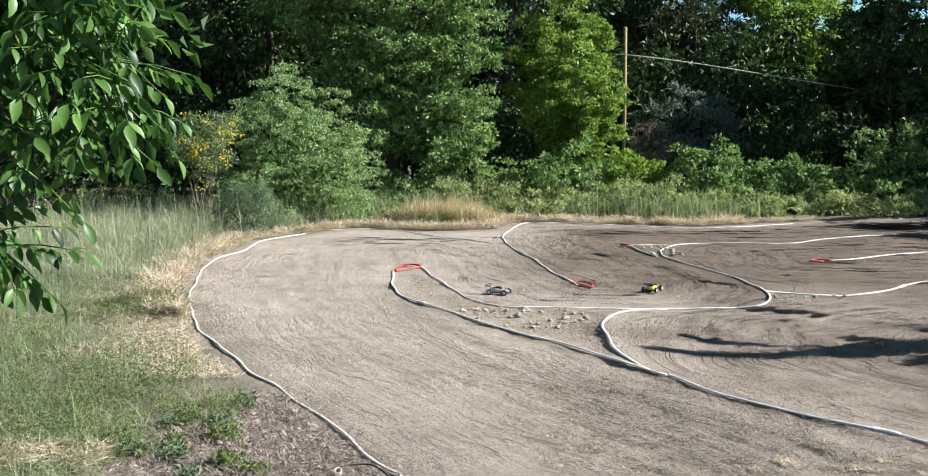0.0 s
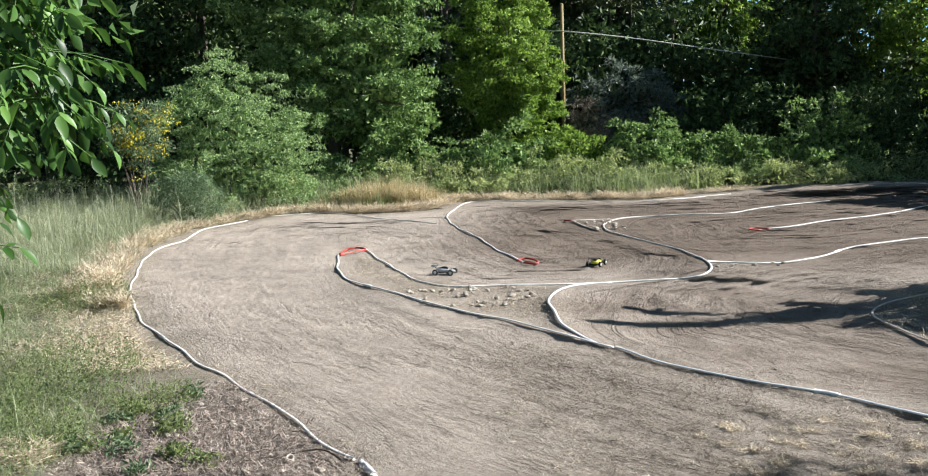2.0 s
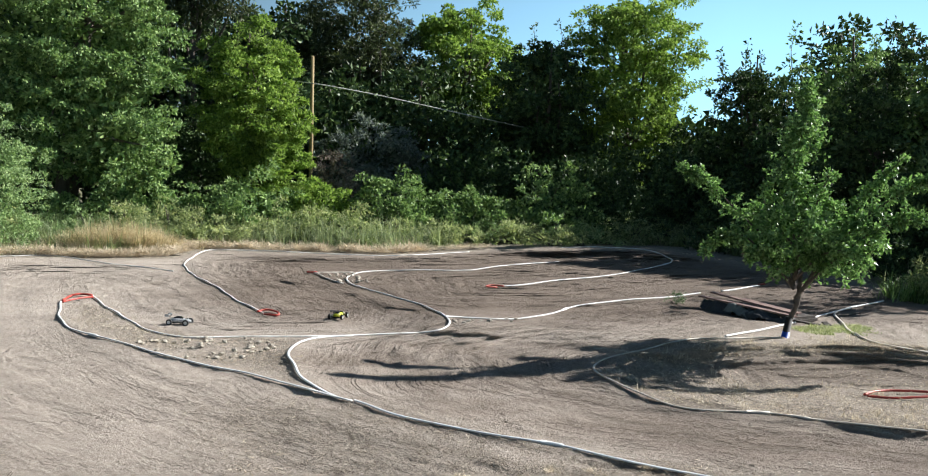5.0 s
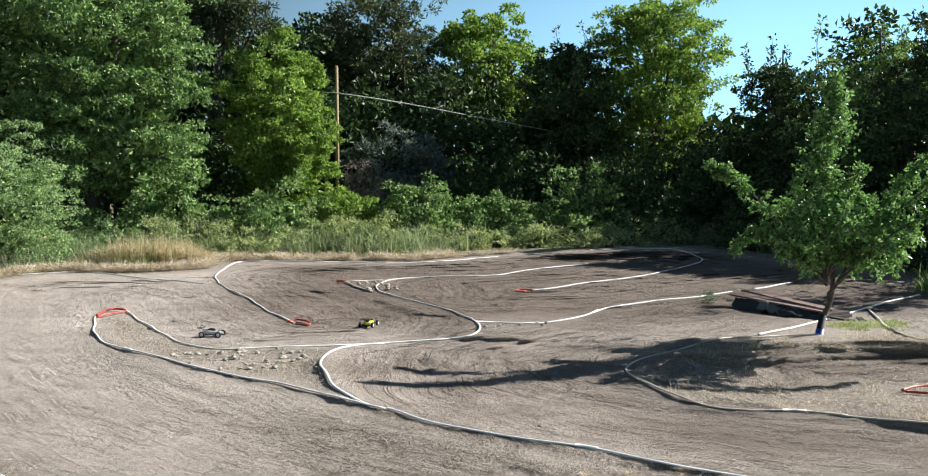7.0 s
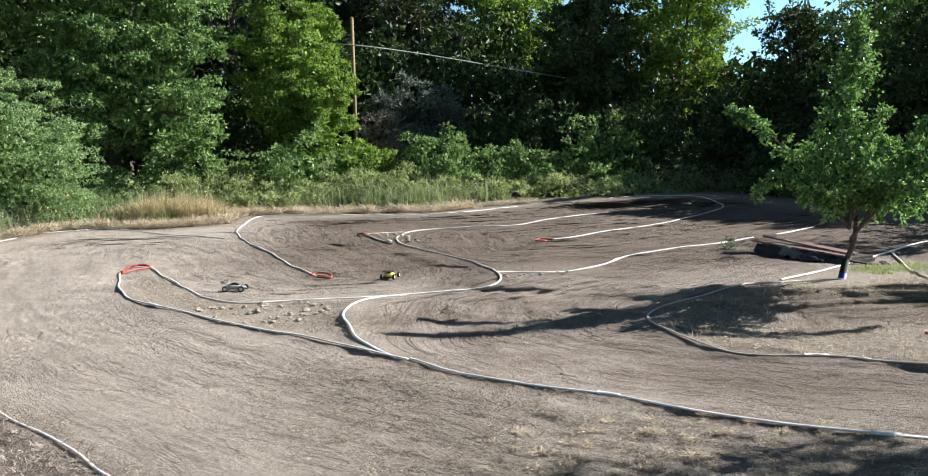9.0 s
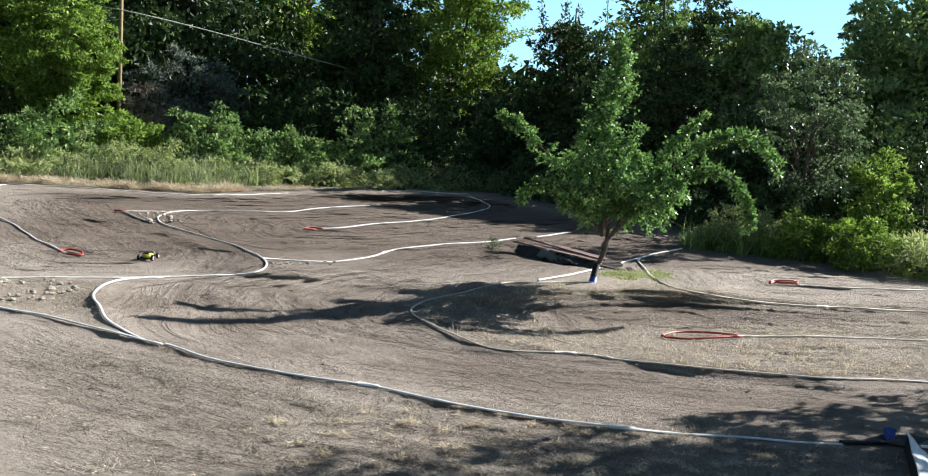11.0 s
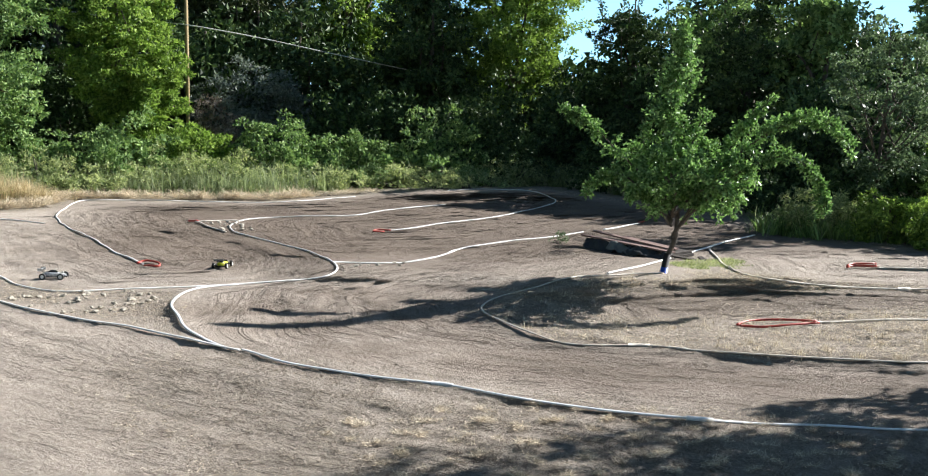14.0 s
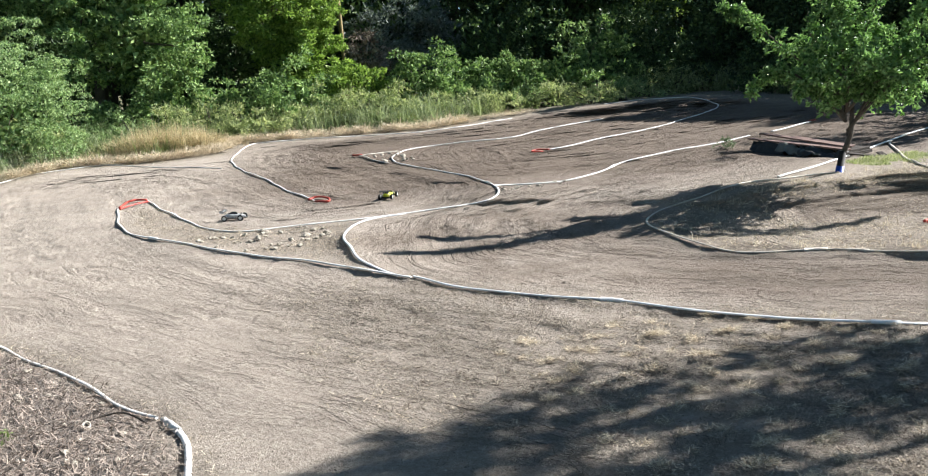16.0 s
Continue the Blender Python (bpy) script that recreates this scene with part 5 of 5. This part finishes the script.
litter("hay_clumps", "pale dry hay clumps on the shaded verge", "hay", clumps, 0.05, 0.0042, STRAW, 54, 0.35, 0.012)
blades("dry_tufts", "dry brown grass tufts in the shade", "grass", xy, 0.06, 0.005, DRYGRASS, 1.2, 44)
xy = scatter(gr, 2600, 5.5, 12.5, 8.0, 15.0, lambda px, py: soft(px, py, ISLAND_B, 0.4) * (1 - soft(px, py, LANE_B, 0.6)) * np.clip(waves(px, py, 0.7, 28) - 0.1, 0, 1))
blades("straw_tufts", "dry straw tufts on the island", "grass", xy, 0.13, 0.006, STRAW, 0.9, 45)
hr = np.random.RandomState(91)
for i in range(16):
    hx, hy = hr.uniform(-3.5, -1.75), hr.uniform(7.9, 10.2)
    size = hr.uniform(0.09, 0.19)
    bush("herb", "low leafy green weed on the mulch bed", hx, hy, (0, 0, size * 0.3, size, size, size * 0.35), GRASS_LUSH if i % 3 else LEAF_GREY, 420 + i, 8, 0.07, 26, (0.06, 0.022), group="weeds on the mulch bed", category="weeds", stems=1)
xy = scatter(gr, 24000, -3.6, 0, 5.5, 11, lambda px, py: soft(px, py, BED, 0.4))
litter("mulch_twigs", "brown twigs and rotting stalks on the bed", "mulch", xy, 0.075, 0.006, TWIG_DEAD, 53, 0.5, 0.016)


# ---- loose things on the track ----
def marker(label, pts, r=0.022, mat=RED, loops=1):
    r = r * 0.82
    line = smooth_line(pts, 0.06)
    path = [lay(q[0], q[1], r + q[2] * 0.7) for q in line]
    base = path[0].copy()
    root = empty("lane_marker", base, label, "marker", "red lane markers")
    part("tube", tube("tube", [p - base for p in path], r, mat, 8), root)
    for p, q in ((path[0], path[1]), (path[-1], path[-2])):
        d = (p - q).normalized()
        part("end_cap", tube("end_cap", [p - base, p - base + d * 0.03], [r * 1.2, r * 0.7], mat, 8), root)
    return root


R_LABEL = "bent red plastic tube at a hose end"
marker(R_LABEL, [(-1.47, 20.15, 0.02), (-1.35, 20.75, 0.03), (-1.18, 20.95, 0.03), (-0.98, 20.85, 0.02)], 0.028)
marker(R_LABEL, [(-1.45, 20.0, 0.02), (-1.2, 20.25, 0.05), (-0.95, 20.6, 0.02)], 0.022)
marker(R_LABEL, [(2.12, 18.35, 0.02), (2.3, 18.5, 0.03), (2.46, 18.2, 0.03), (2.42, 17.85, 0.02), (2.2, 18.0, 0.02)], 0.024)
marker(R_LABEL, [(8.35, 21.5, 0.02), (8.1, 21.65, 0.03), (7.9, 21.45, 0.02), (8.1, 21.3, 0.02)], 0.022)
marker("flattened red plastic tube loop on straw", [(9.36, 10.32, 0.02), (9.7, 10.42, 0.03), (10.2, 10.3, 0.03), (10.6, 10.08, 0.02)], 0.022)
marker("flattened red plastic tube loop on straw", [(9.34, 10.22, 0.02), (9.6, 10.05, 0.02), (10.1, 10.0, 0.03), (10.55, 9.98, 0.02)], 0.022)
marker("double red plastic tube marking a lane end", [(15.08, 13.6, 0.03), (15.3, 13.62, 0.04), (15.68, 13.45, 0.04)], 0.03)
marker("double red plastic tube marking a lane end", [(15.08, 13.6, 0.08), (15.3, 13.62, 0.11), (15.68, 13.45, 0.12)], 0.022)
marker("small dark red tube end in the dirt", [(4.1, 24.6, 0.01), (4.3, 24.5, 0.02)], 0.03)
marker("small red tube end beside a white hose", [(15.5, 21.2, 0.01), (15.75, 21.3, 0.02)], 0.03)
hose("thick white pipe end beside the mulch bed", [(-0.3, 6.2), (-0.31, 6.9), (-0.37, 7.45), (-0.5, 7.95)], PIPE, 0.034, (0.9,))


def rock_mesh(seed, r):
    rng = np.random.RandomState(seed)
    bm = bmesh.new()
    bmesh.ops.create_icosphere(bm, subdivisions=1, radius=r)
    for v in bm.verts:
        v.co *= rng.uniform(0.7, 1.2)
        v.co.z *= 0.7
    me = bpy.data.meshes.new("stone")
    bm.to_mesh(me)
    bm.free()
    me.materials.append(STONE)
    return me


ROCKS = [rock_mesh(i, 0.05) for i in range(5)]
rr = np.random.RandomState(3)


def stones(n, cx, cy, rx, ry, lo, hi, label, group, outline=None):
    for i in range(n):
        x, y = cx + rx * rr.uniform(-1, 1), cy + ry * rr.uniform(-1, 1)
        if outline and not inside(np.array([x]), np.array([y]), outline)[0]:
            continue
        s = rr.uniform(lo, hi)
        ob = tagged(new("stone", ROCKS[rr.randint(0, 5)]), label, "stone", group)
        ob.matrix_basis = Matrix.LocRotScale(lay(x, y, 0.018 * s), Euler((rr.uniform(0, 0.5), rr.uniform(0, 0.5), rr.uniform(0, 6.28))), (s, s * rr.uniform(0.7, 1.2), s * 0.8))


stones(60, 0.9, 15.0, 1.1, 0.8, 0.4, 1.3, "pale yellowish stone lying in dry straw", "stones between the hoses", ISLAND_A)
stones(110, -1.7, 8.4, 1.5, 2.0, 0.25, 0.95, "pale stone lying on brown mulch", "stones on the mulch bed", BED)
stones(26, 4.9, 23.4, 0.4, 0.9, 0.6, 1.3, "grey stone beside a white hose", "stones by the inner bend")
stones(14, 6.2, 16.9, 0.7, 0.2, 0.5, 1.1, "grey stone beside a white hose", "stones by the inner bend")
bm = bmesh.new()
bmesh.ops.create_icosphere(bm, subdivisions=1, radius=1)
CV = np.array([tuple(v.co) for v in bm.verts])
CF = np.array([[v.index for v in f.verts] for f in bm.faces])
bm.free()
xy = scatter(gr, 4200, -5, 14, 5, 24, lambda px, py: soft(px, py, DIRT, 0.3) * np.clip((0.35 + 0.6 * waves(px, py, 1.5, 21)) * (12 / (py + 4)) ** 2, 0, 1))
sz = gr.uniform(0.004, 0.013, len(xy)) * (1 + (gr.uniform(0, 1, len(xy)) > 0.97) * 0.9)
at = lay_many(xy[:, 0], xy[:, 1])
cv = (CV[None] * sz[:, None, None] * gr.uniform(0.6, 1.3, (len(xy), len(CV), 1)) * np.array([1, 1, 0.6]) + at[:, None, :]).reshape(-1, 3)
cf = (CF[None] + (np.arange(len(xy)) * len(CV))[:, None, None]).reshape(-1, 3)
CLOD = leafy("dirt_clods", (0.17, 0.14, 0.11), (0.30, 0.26, 0.21), (0.46, 0.41, 0.35), 0.0, 0.95)
tagged(new("dirt_clods", mesh_from("dirt_clods", cv, cf, CLOD)), "loose clods and pebbles scattered over the dirt", "clods", kind="stuff")


def box(name, size, mat, bevel=0.006):
    bm = bmesh.new()
    bmesh.ops.create_cube(bm, size=1)
    for v in bm.verts:
        v.co.x *= size[0]
        v.co.y *= size[1]
        v.co.z *= size[2]
    bmesh.ops.bevel(bm, geom=bm.edges[:], offset=bevel, segments=2, affect="EDGES")
    me = bpy.data.meshes.new(name)
    bm.to_mesh(me)
    bm.free()
    me.materials.append(mat)
    return me


def drape(name, mat, corners, seed, sag=0.05, cells=18, thick=0.004):
    """A cloth over four corners (in order), wrinkled."""
    c = [np.array(q) for q in corners]
    us, vs = np.meshgrid(np.linspace(0, 1, cells), np.linspace(0, 1, cells))
    u, v = us.ravel()[:, None], vs.ravel()[:, None]
    p = (1 - u) * (1 - v) * c[0] + u * (1 - v) * c[1] + u * v * c[2] + (1 - u) * v * c[3]
    p[:, 2] += sag * (waves(p[:, 0], p[:, 1], 0.7, seed) * 0.5 + waves(p[:, 0], p[:, 1], 0.25, seed + 1) * 0.25)
    i = (np.arange(cells - 1)[:, None] * cells + np.arange(cells - 1)[None, :]).ravel()
    me = mesh_from(name, p, np.stack([i, i + 1, i + cells + 1, i + cells], 1), mat, True)
    bm = bmesh.new()
    bm.from_mesh(me)
    bmesh.ops.solidify(bm, geom=bm.faces[:], thickness=thick)
    bm.to_mesh(me)
    bm.free()
    return me


def plank_ramp():
    a, b = lay(12.80, 19.75), lay(13.40, 16.95)
    k = 1 - 0.26 / EYE[2]
    a, b = Vector((a.x * k, a.y * k, 0)), Vector((b.x * k, b.y * k, 0))
    along = (b - a).normalized()
    across = Vector((-along.y, along.x, 0))
    root = empty("plank_ramp", a, "low ramp of weathered reddish planks over a dark tarpaulin", "ramp")
    length, turn = (b - a).length, math.atan2(along.y, along.x)
    for i, (off, z, shift, twist, tip, scale) in enumerate([(0.0, 0.20, -0.02, 0.0, 1.6, 1.0), (0.13, 0.19, 0.12, 3.4, 1.0, 0.75), (0.27, 0.25, -0.12, -2.6, 3.0, 0.9), (0.40, 0.22, 0.3, 4.0, 4.5, 0.55)]):
        pl = part("plank", box("plank", (length * scale, 0.13, 0.032), BOARD), root)
        pl.matrix_basis = Matrix.Translation(along * (length / 2 + shift) + across * off + Vector((0, 0, z))) @ pose(0, 0, 0, 0, 0, math.degrees(turn) + twist) @ pose(0, 0, 0, 4 * (i % 2), tip, 0)
    for s_at, wide in ((0.2, 0.7), (0.55, 0.6), (0.82, 0.7)):
        be = part("bearer", box("bearer", (0.10, wide, 0.14), BARK), root)
        be.matrix_basis = Matrix.Translation(along * (length * s_at) + across * 0.38 + Vector((0, 0, 0.07))) @ pose(0, 0, 0, 0, 0, math.degrees(turn) + 5)
    # added block, coloured dark in place of the shade below the planks
    shade_fill = box("shade_under_planks", (length * 0.95, 0.75, 0.15), DARK_BROWN, 0.05)
    hp = part("shade_under_planks", shade_fill, root, "added dark block for the shade under the planks")
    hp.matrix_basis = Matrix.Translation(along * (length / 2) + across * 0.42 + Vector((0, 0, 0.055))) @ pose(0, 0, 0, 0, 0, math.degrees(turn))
    up = Vector((0, 0, 1))
    for k0, k1, out, mat, label in ((0.05, 0.42, 0.19, CLOTH, "crumpled black tarpaulin"), (0.36, 0.62, 0.25, SLATE, "crumpled grey-green tarpaulin"), (0.55, 1.0, 0.27, CLOTH, "crumpled black tarpaulin")):
        c1, c2 = along * (length * k0) - across * 0.03, along * (length * k1) - across * 0.03
        part("tarpaulin", drape("tarpaulin", mat, [c1 + up * 0.18, c2 + up * 0.16, c2 - across * out + up * 0.0, c1 - across * out + up * 0.0], 4 + int(k0 * 10), 0.16), root, label)
    for k0, off, long, z, turn_by in ((1.08, 0.15, 0.55, 0.06, 20), (1.16, 0.42, 0.4, 0.05, -35), (1.0, -0.16, 0.3, 0.035, 60)):
        sc = part("broken_board", box("broken_board", (long, 0.11, 0.03), DARK_BROWN), root, "short dark broken board")
        sc.matrix_basis = Matrix.Translation(along * (length * k0) + across * off + up * z) @ pose(0, 0, 0, 6, 5, math.degrees(turn) + turn_by)


plank_ramp()
bush("weed_tuft", "small weed growing beside the plank ramp", 11.35, 18.5, (0, 0, 0.12, 0.22, 0.2, 0.16), LEAF_GREY, 401, 9, 0.09, 34, (0.05, 0.025), category="weeds", stems=1)


def bucket():
    p = lay(8.55, 5.93)
    root = empty("blue_bucket", p, "small bright blue plastic bucket on its side", "bucket")
    prof = [(0.0, 0.0), (0.055, 0.0), (0.06, 0.01), (0.075, 0.15), (0.08, 0.155), (0.072, 0.155), (0.057, 0.015), (0.0, 0.012)]
    v, f, n = [], [], 16
    for r, z in prof:
        for i in range(n):
            a = 2 * math.pi * i / n
            v.append((r * math.cos(a), r * math.sin(a), z))
    for j in range(len(prof) - 1):
        for i in range(n):
            f.append([j * n + i, j * n + (i + 1) % n, (j + 1) * n + (i + 1) % n, (j + 1) * n + i])
    ob = part("body", mesh_from("body", v, f, BLUE, True), root)
    ob.matrix_basis = pose(0, 0, 0.02, -22, 28, 0) @ Matrix.Scale(0.82, 4)
    part("handle", tube("handle", [(0.08, 0, 0.14), (0.07, -0.06, 0.10), (0, -0.09, 0.08), (-0.07, -0.06, 0.10), (-0.08, 0, 0.14)], 0.003, BLACK, 5), root)


bucket()
hose("black rubber sleeve joining the grey hose", [(8.0, 6.07), (8.25, 5.99), (8.5, 5.93)], BLACK, 0.04, group="hose fittings")


def barrier():
    """A low board with a dark side and a white sheet laid over its top."""
    a, b = Vector((8.55, 5.72, 0)), Vector((6.2, 3.75, 0))
    along = (b - a).normalized()
    across = Vector((-along.y, along.x, 0))
    root = empty("low_barrier", a, "low black-sided barrier covered with a white plastic sheet", "barrier")
    turn = math.degrees(math.atan2(along.y, along.x))
    bd = part("board", box("board", ((b - a).length, 0.05, 0.17), BLACK), root, "black side board")
    bd.matrix_basis = Matrix.Translation(along * (b - a).length / 2 + Vector((0, 0, 0.08))) @ pose(0, 0, 0, 0, 0, turn)
    L = (b - a).length
    part("sheet", drape("sheet", SHEET, [across * -0.03 + Vector((0, 0, 0.21)), along * L - across * 0.03 + Vector((0, 0, 0.21)), along * L + across * 0.62 + Vector((0, 0, 0.06)), across * 0.2 + along * 0.3 + Vector((0, 0, 0.05))], 8, 0.045, 22), root, "creased white plastic sheet")
    flap = [Vector(q) - a for q in ((8.22, 6.12, 0.03), (8.70, 5.98, 0.06), (8.86, 5.66, 0.12), (8.60, 5.72, 0.05))]
    part("flap", drape("flap", CLOTH, flap, 21, 0.06, 14), root, "crumpled black plastic flap")


barrier()
pts = [lay(11.62, 7.32, 0.03), lay(9.5, 5.45, 0.03), lay(12.5, 3.6, 0.03), lay(14.6, 5.6, 0.03)]
for p in pts:
    p.z = 0.05
sheet = tagged(new("ground_sheet", drape("ground_sheet", SHEET, pts, 14, 0.05, 26)), "white plastic sheet spread on the dirt lane", "sheet")


# ---- two model cars ----
def loft(name, sections, mat, n=12):
    """A closed shell through rounded cross-sections: x, half width, low, high."""
    v, f = [], []
    for x, w, lo, hi in sections:
        for i in range(n):
            a = 2 * math.pi * i / n
            c, sn = math.cos(a), math.sin(a)
            v.append((x, w * math.copysign(abs(c) ** 0.6, c), (lo + hi) / 2 + (hi - lo) / 2 * math.copysign(abs(sn) ** 0.6, sn)))
    for j in range(len(sections) - 1):
        for i in range(n):
            f.append([j * n + i, j * n + (i + 1) % n, (j + 1) * n + (i + 1) % n, (j + 1) * n + i])
    for j, x in ((0, 0), (len(sections) - 1, -1)):
        c = len(v)
        sec = sections[x]
        v.append((sec[0], 0, (sec[2] + sec[3]) / 2))
        for i in range(0, n, 2):
            f.append([c, j * n + i, j * n + (i + 1) % n, j * n + (i + 2) % n])
    return mesh_from(name, v, f, mat, True)


def wheel_meshes():
    v, f, n = [], [], 20
    prof = [(0.036, -0.022), (0.054, -0.022), (0.058, -0.014), (0.058, 0.014), (0.054, 0.022), (0.036, 0.022)]
    for i in range(n):
        a = 2 * math.pi * i / n
        for j, (r, y) in enumerate(prof):
            k = r * (1.035 if (i % 2 and 1 <= j <= 4) else 1.0)
            v.append((k * math.cos(a), y, k * math.sin(a)))
    m = len(prof)
    for i in range(n):
        for j in range(m):
            f.append([i * m + j, i * m + (j + 1) % m, ((i + 1) % n) * m + (j + 1) % m, ((i + 1) % n) * m + j])
    tyre = mesh_from("tyre", v, f, BLACK, True)
    v, f = [], []
    prof = [(0.0, -0.018), (0.012, -0.019), (0.014, -0.012), (0.03, -0.014), (0.037, -0.02), (0.037, 0.02), (0.0, 0.02)]
    for i in range(n):
        a = 2 * math.pi * i / n
        for r, y in prof:
            v.append((r * math.cos(a), y, r * math.sin(a)))
    m = len(prof)
    for i in range(n):
        for j in range(m - 1):
            f.append([i * m + j, i * m + j + 1, ((i + 1) % n) * m + j + 1, ((i + 1) % n) * m + j])
    return tyre, mesh_from("rim", v, f, RIM, True)


RIM = plain("pale_rim", (0.5, 0.5, 0.46), (0.72, 0.72, 0.68), 20.0, 0.4)
TYRE, RIMM = wheel_meshes()


def model_car(label, x, y, heading, shell, wing_mat, window):
    root = empty("model_car", lay(x, y), label, "model car", "radio-controlled cars")
    root.rotation_euler = (0, 0, radians(heading))
    root.scale = (0.9, 0.9, 0.9)
    part("chassis", box("chassis", (0.36, 0.11, 0.012), BLACK, 0.004), root).location = (0, 0, 0.04)
    part("body", loft("body", [(0.225, 0.025, 0.05, 0.075), (0.19, 0.045, 0.045, 0.095), (0.10, 0.06, 0.045, 0.115), (0.05, 0.085, 0.045, 0.125), (-0.06, 0.095, 0.045, 0.13), (-0.14, 0.07, 0.05, 0.125), (-0.19, 0.045, 0.06, 0.115)], shell), root)
    part("cabin", loft("cabin", [(0.07, 0.03, 0.11, 0.125), (0.03, 0.045, 0.11, 0.16), (-0.04, 0.047, 0.11, 0.168), (-0.11, 0.035, 0.11, 0.14)], window), root, "dark tinted cabin")
    wing = part("wing", box("wing", (0.075, 0.19, 0.006), wing_mat, 0.002), root)
    wing.matrix_basis = pose(-0.225, 0, 0.185, 0, -14, 0)
    for sy in (-1, 1):
        part("wing_end", box("wing_end", (0.085, 0.005, 0.05), wing_mat, 0.002), root).location = (-0.225, sy * 0.095, 0.18)
        part("wing_post", tube("wing_post", [(-0.16, sy * 0.03, 0.09), (-0.215, sy * 0.03, 0.18)], 0.005, BLACK, 6), root)
    part("bumper", box("bumper", (0.03, 0.12, 0.02), BLACK, 0.005), root).location = (0.245, 0, 0.05)
    for sx in (0.165, -0.165):
        part("shock_tower", box("shock_tower", (0.008, 0.10, 0.07), BLACK, 0.003), root).location = (sx * 0.88, 0, 0.10)
        for sy in (-1, 1):
            part("arm", tube("arm", [(sx, sy * 0.03, 0.04), (sx, sy * 0.125, 0.055)], 0.009, BLACK, 6), root)
            part("shock", tube("shock", [(sx * 0.9, sy * 0.045, 0.13), (sx * 0.97, sy * 0.105, 0.055)], 0.009, RIM, 8), root)
            w = part("wheel", TYRE, root)
            w.location = (sx, sy * 0.135, 0.057)
            if sy > 0:
                w.rotation_euler = (0, 0, math.pi)
            part("rim", RIMM, w)


YELLOW = plain("yellow_shell", (0.50, 0.55, 0.02), (0.66, 0.70, 0.05), 9.0, 0.35, 0, 0.1, 0.002)
WHITE_SHELL = plain("white_shell", (0.06, 0.06, 0.065), (0.85, 0.85, 0.85), 16.0, 0.35, 0, 0.1, 0.002)
DARK_WIN = plain("dark_window", (0.01, 0.01, 0.012), (0.03, 0.03, 0.035), 10.0, 0.2)
model_car("bright yellow model buggy on the dirt lane", 3.52, 17.56, 60, YELLOW, BLACK, DARK_WIN)
model_car("white and black model buggy on the dirt lane", 0.64, 17.28, -22, WHITE_SHELL, WHITE_SHELL, DARK_WIN)
stub = empty("pipe_stub", lay(-1.11, 8.06), "short pale pipe stub sticking out of the mulch", "pipe")
ring = [(0.034, 0.0), (0.034, 0.06), (0.027, 0.06), (0.027, 0.0)]
sv = [(r * math.cos(2 * math.pi * i / 14), r * math.sin(2 * math.pi * i / 14), z) for r, z in ring for i in range(14)]
sf = [[j * 14 + i, j * 14 + (i + 1) % 14, ((j + 1) % 4) * 14 + (i + 1) % 14, ((j + 1) % 4) * 14 + i] for j in range(4) for i in range(14)]
part("rim", mesh_from("rim", sv, sf, PIPE_DUSTY, True), stub).matrix_basis = pose(0, 0, 0, 28, 6, 0)
rootline = smooth_line([tuple(lay(-0.62, 7.9, 0.02)), tuple(lay(-0.8, 8.15, 0.05)), tuple(lay(-1.0, 8.2, 0.04)), tuple(lay(-1.25, 8.1, 0.02))], 0.05)
tagged(new("dry_root", tube("dry_root", rootline, np.linspace(0.012, 0.005, len(rootline)), BARK, 6)), "thin dry root lying on the mulch", "root")
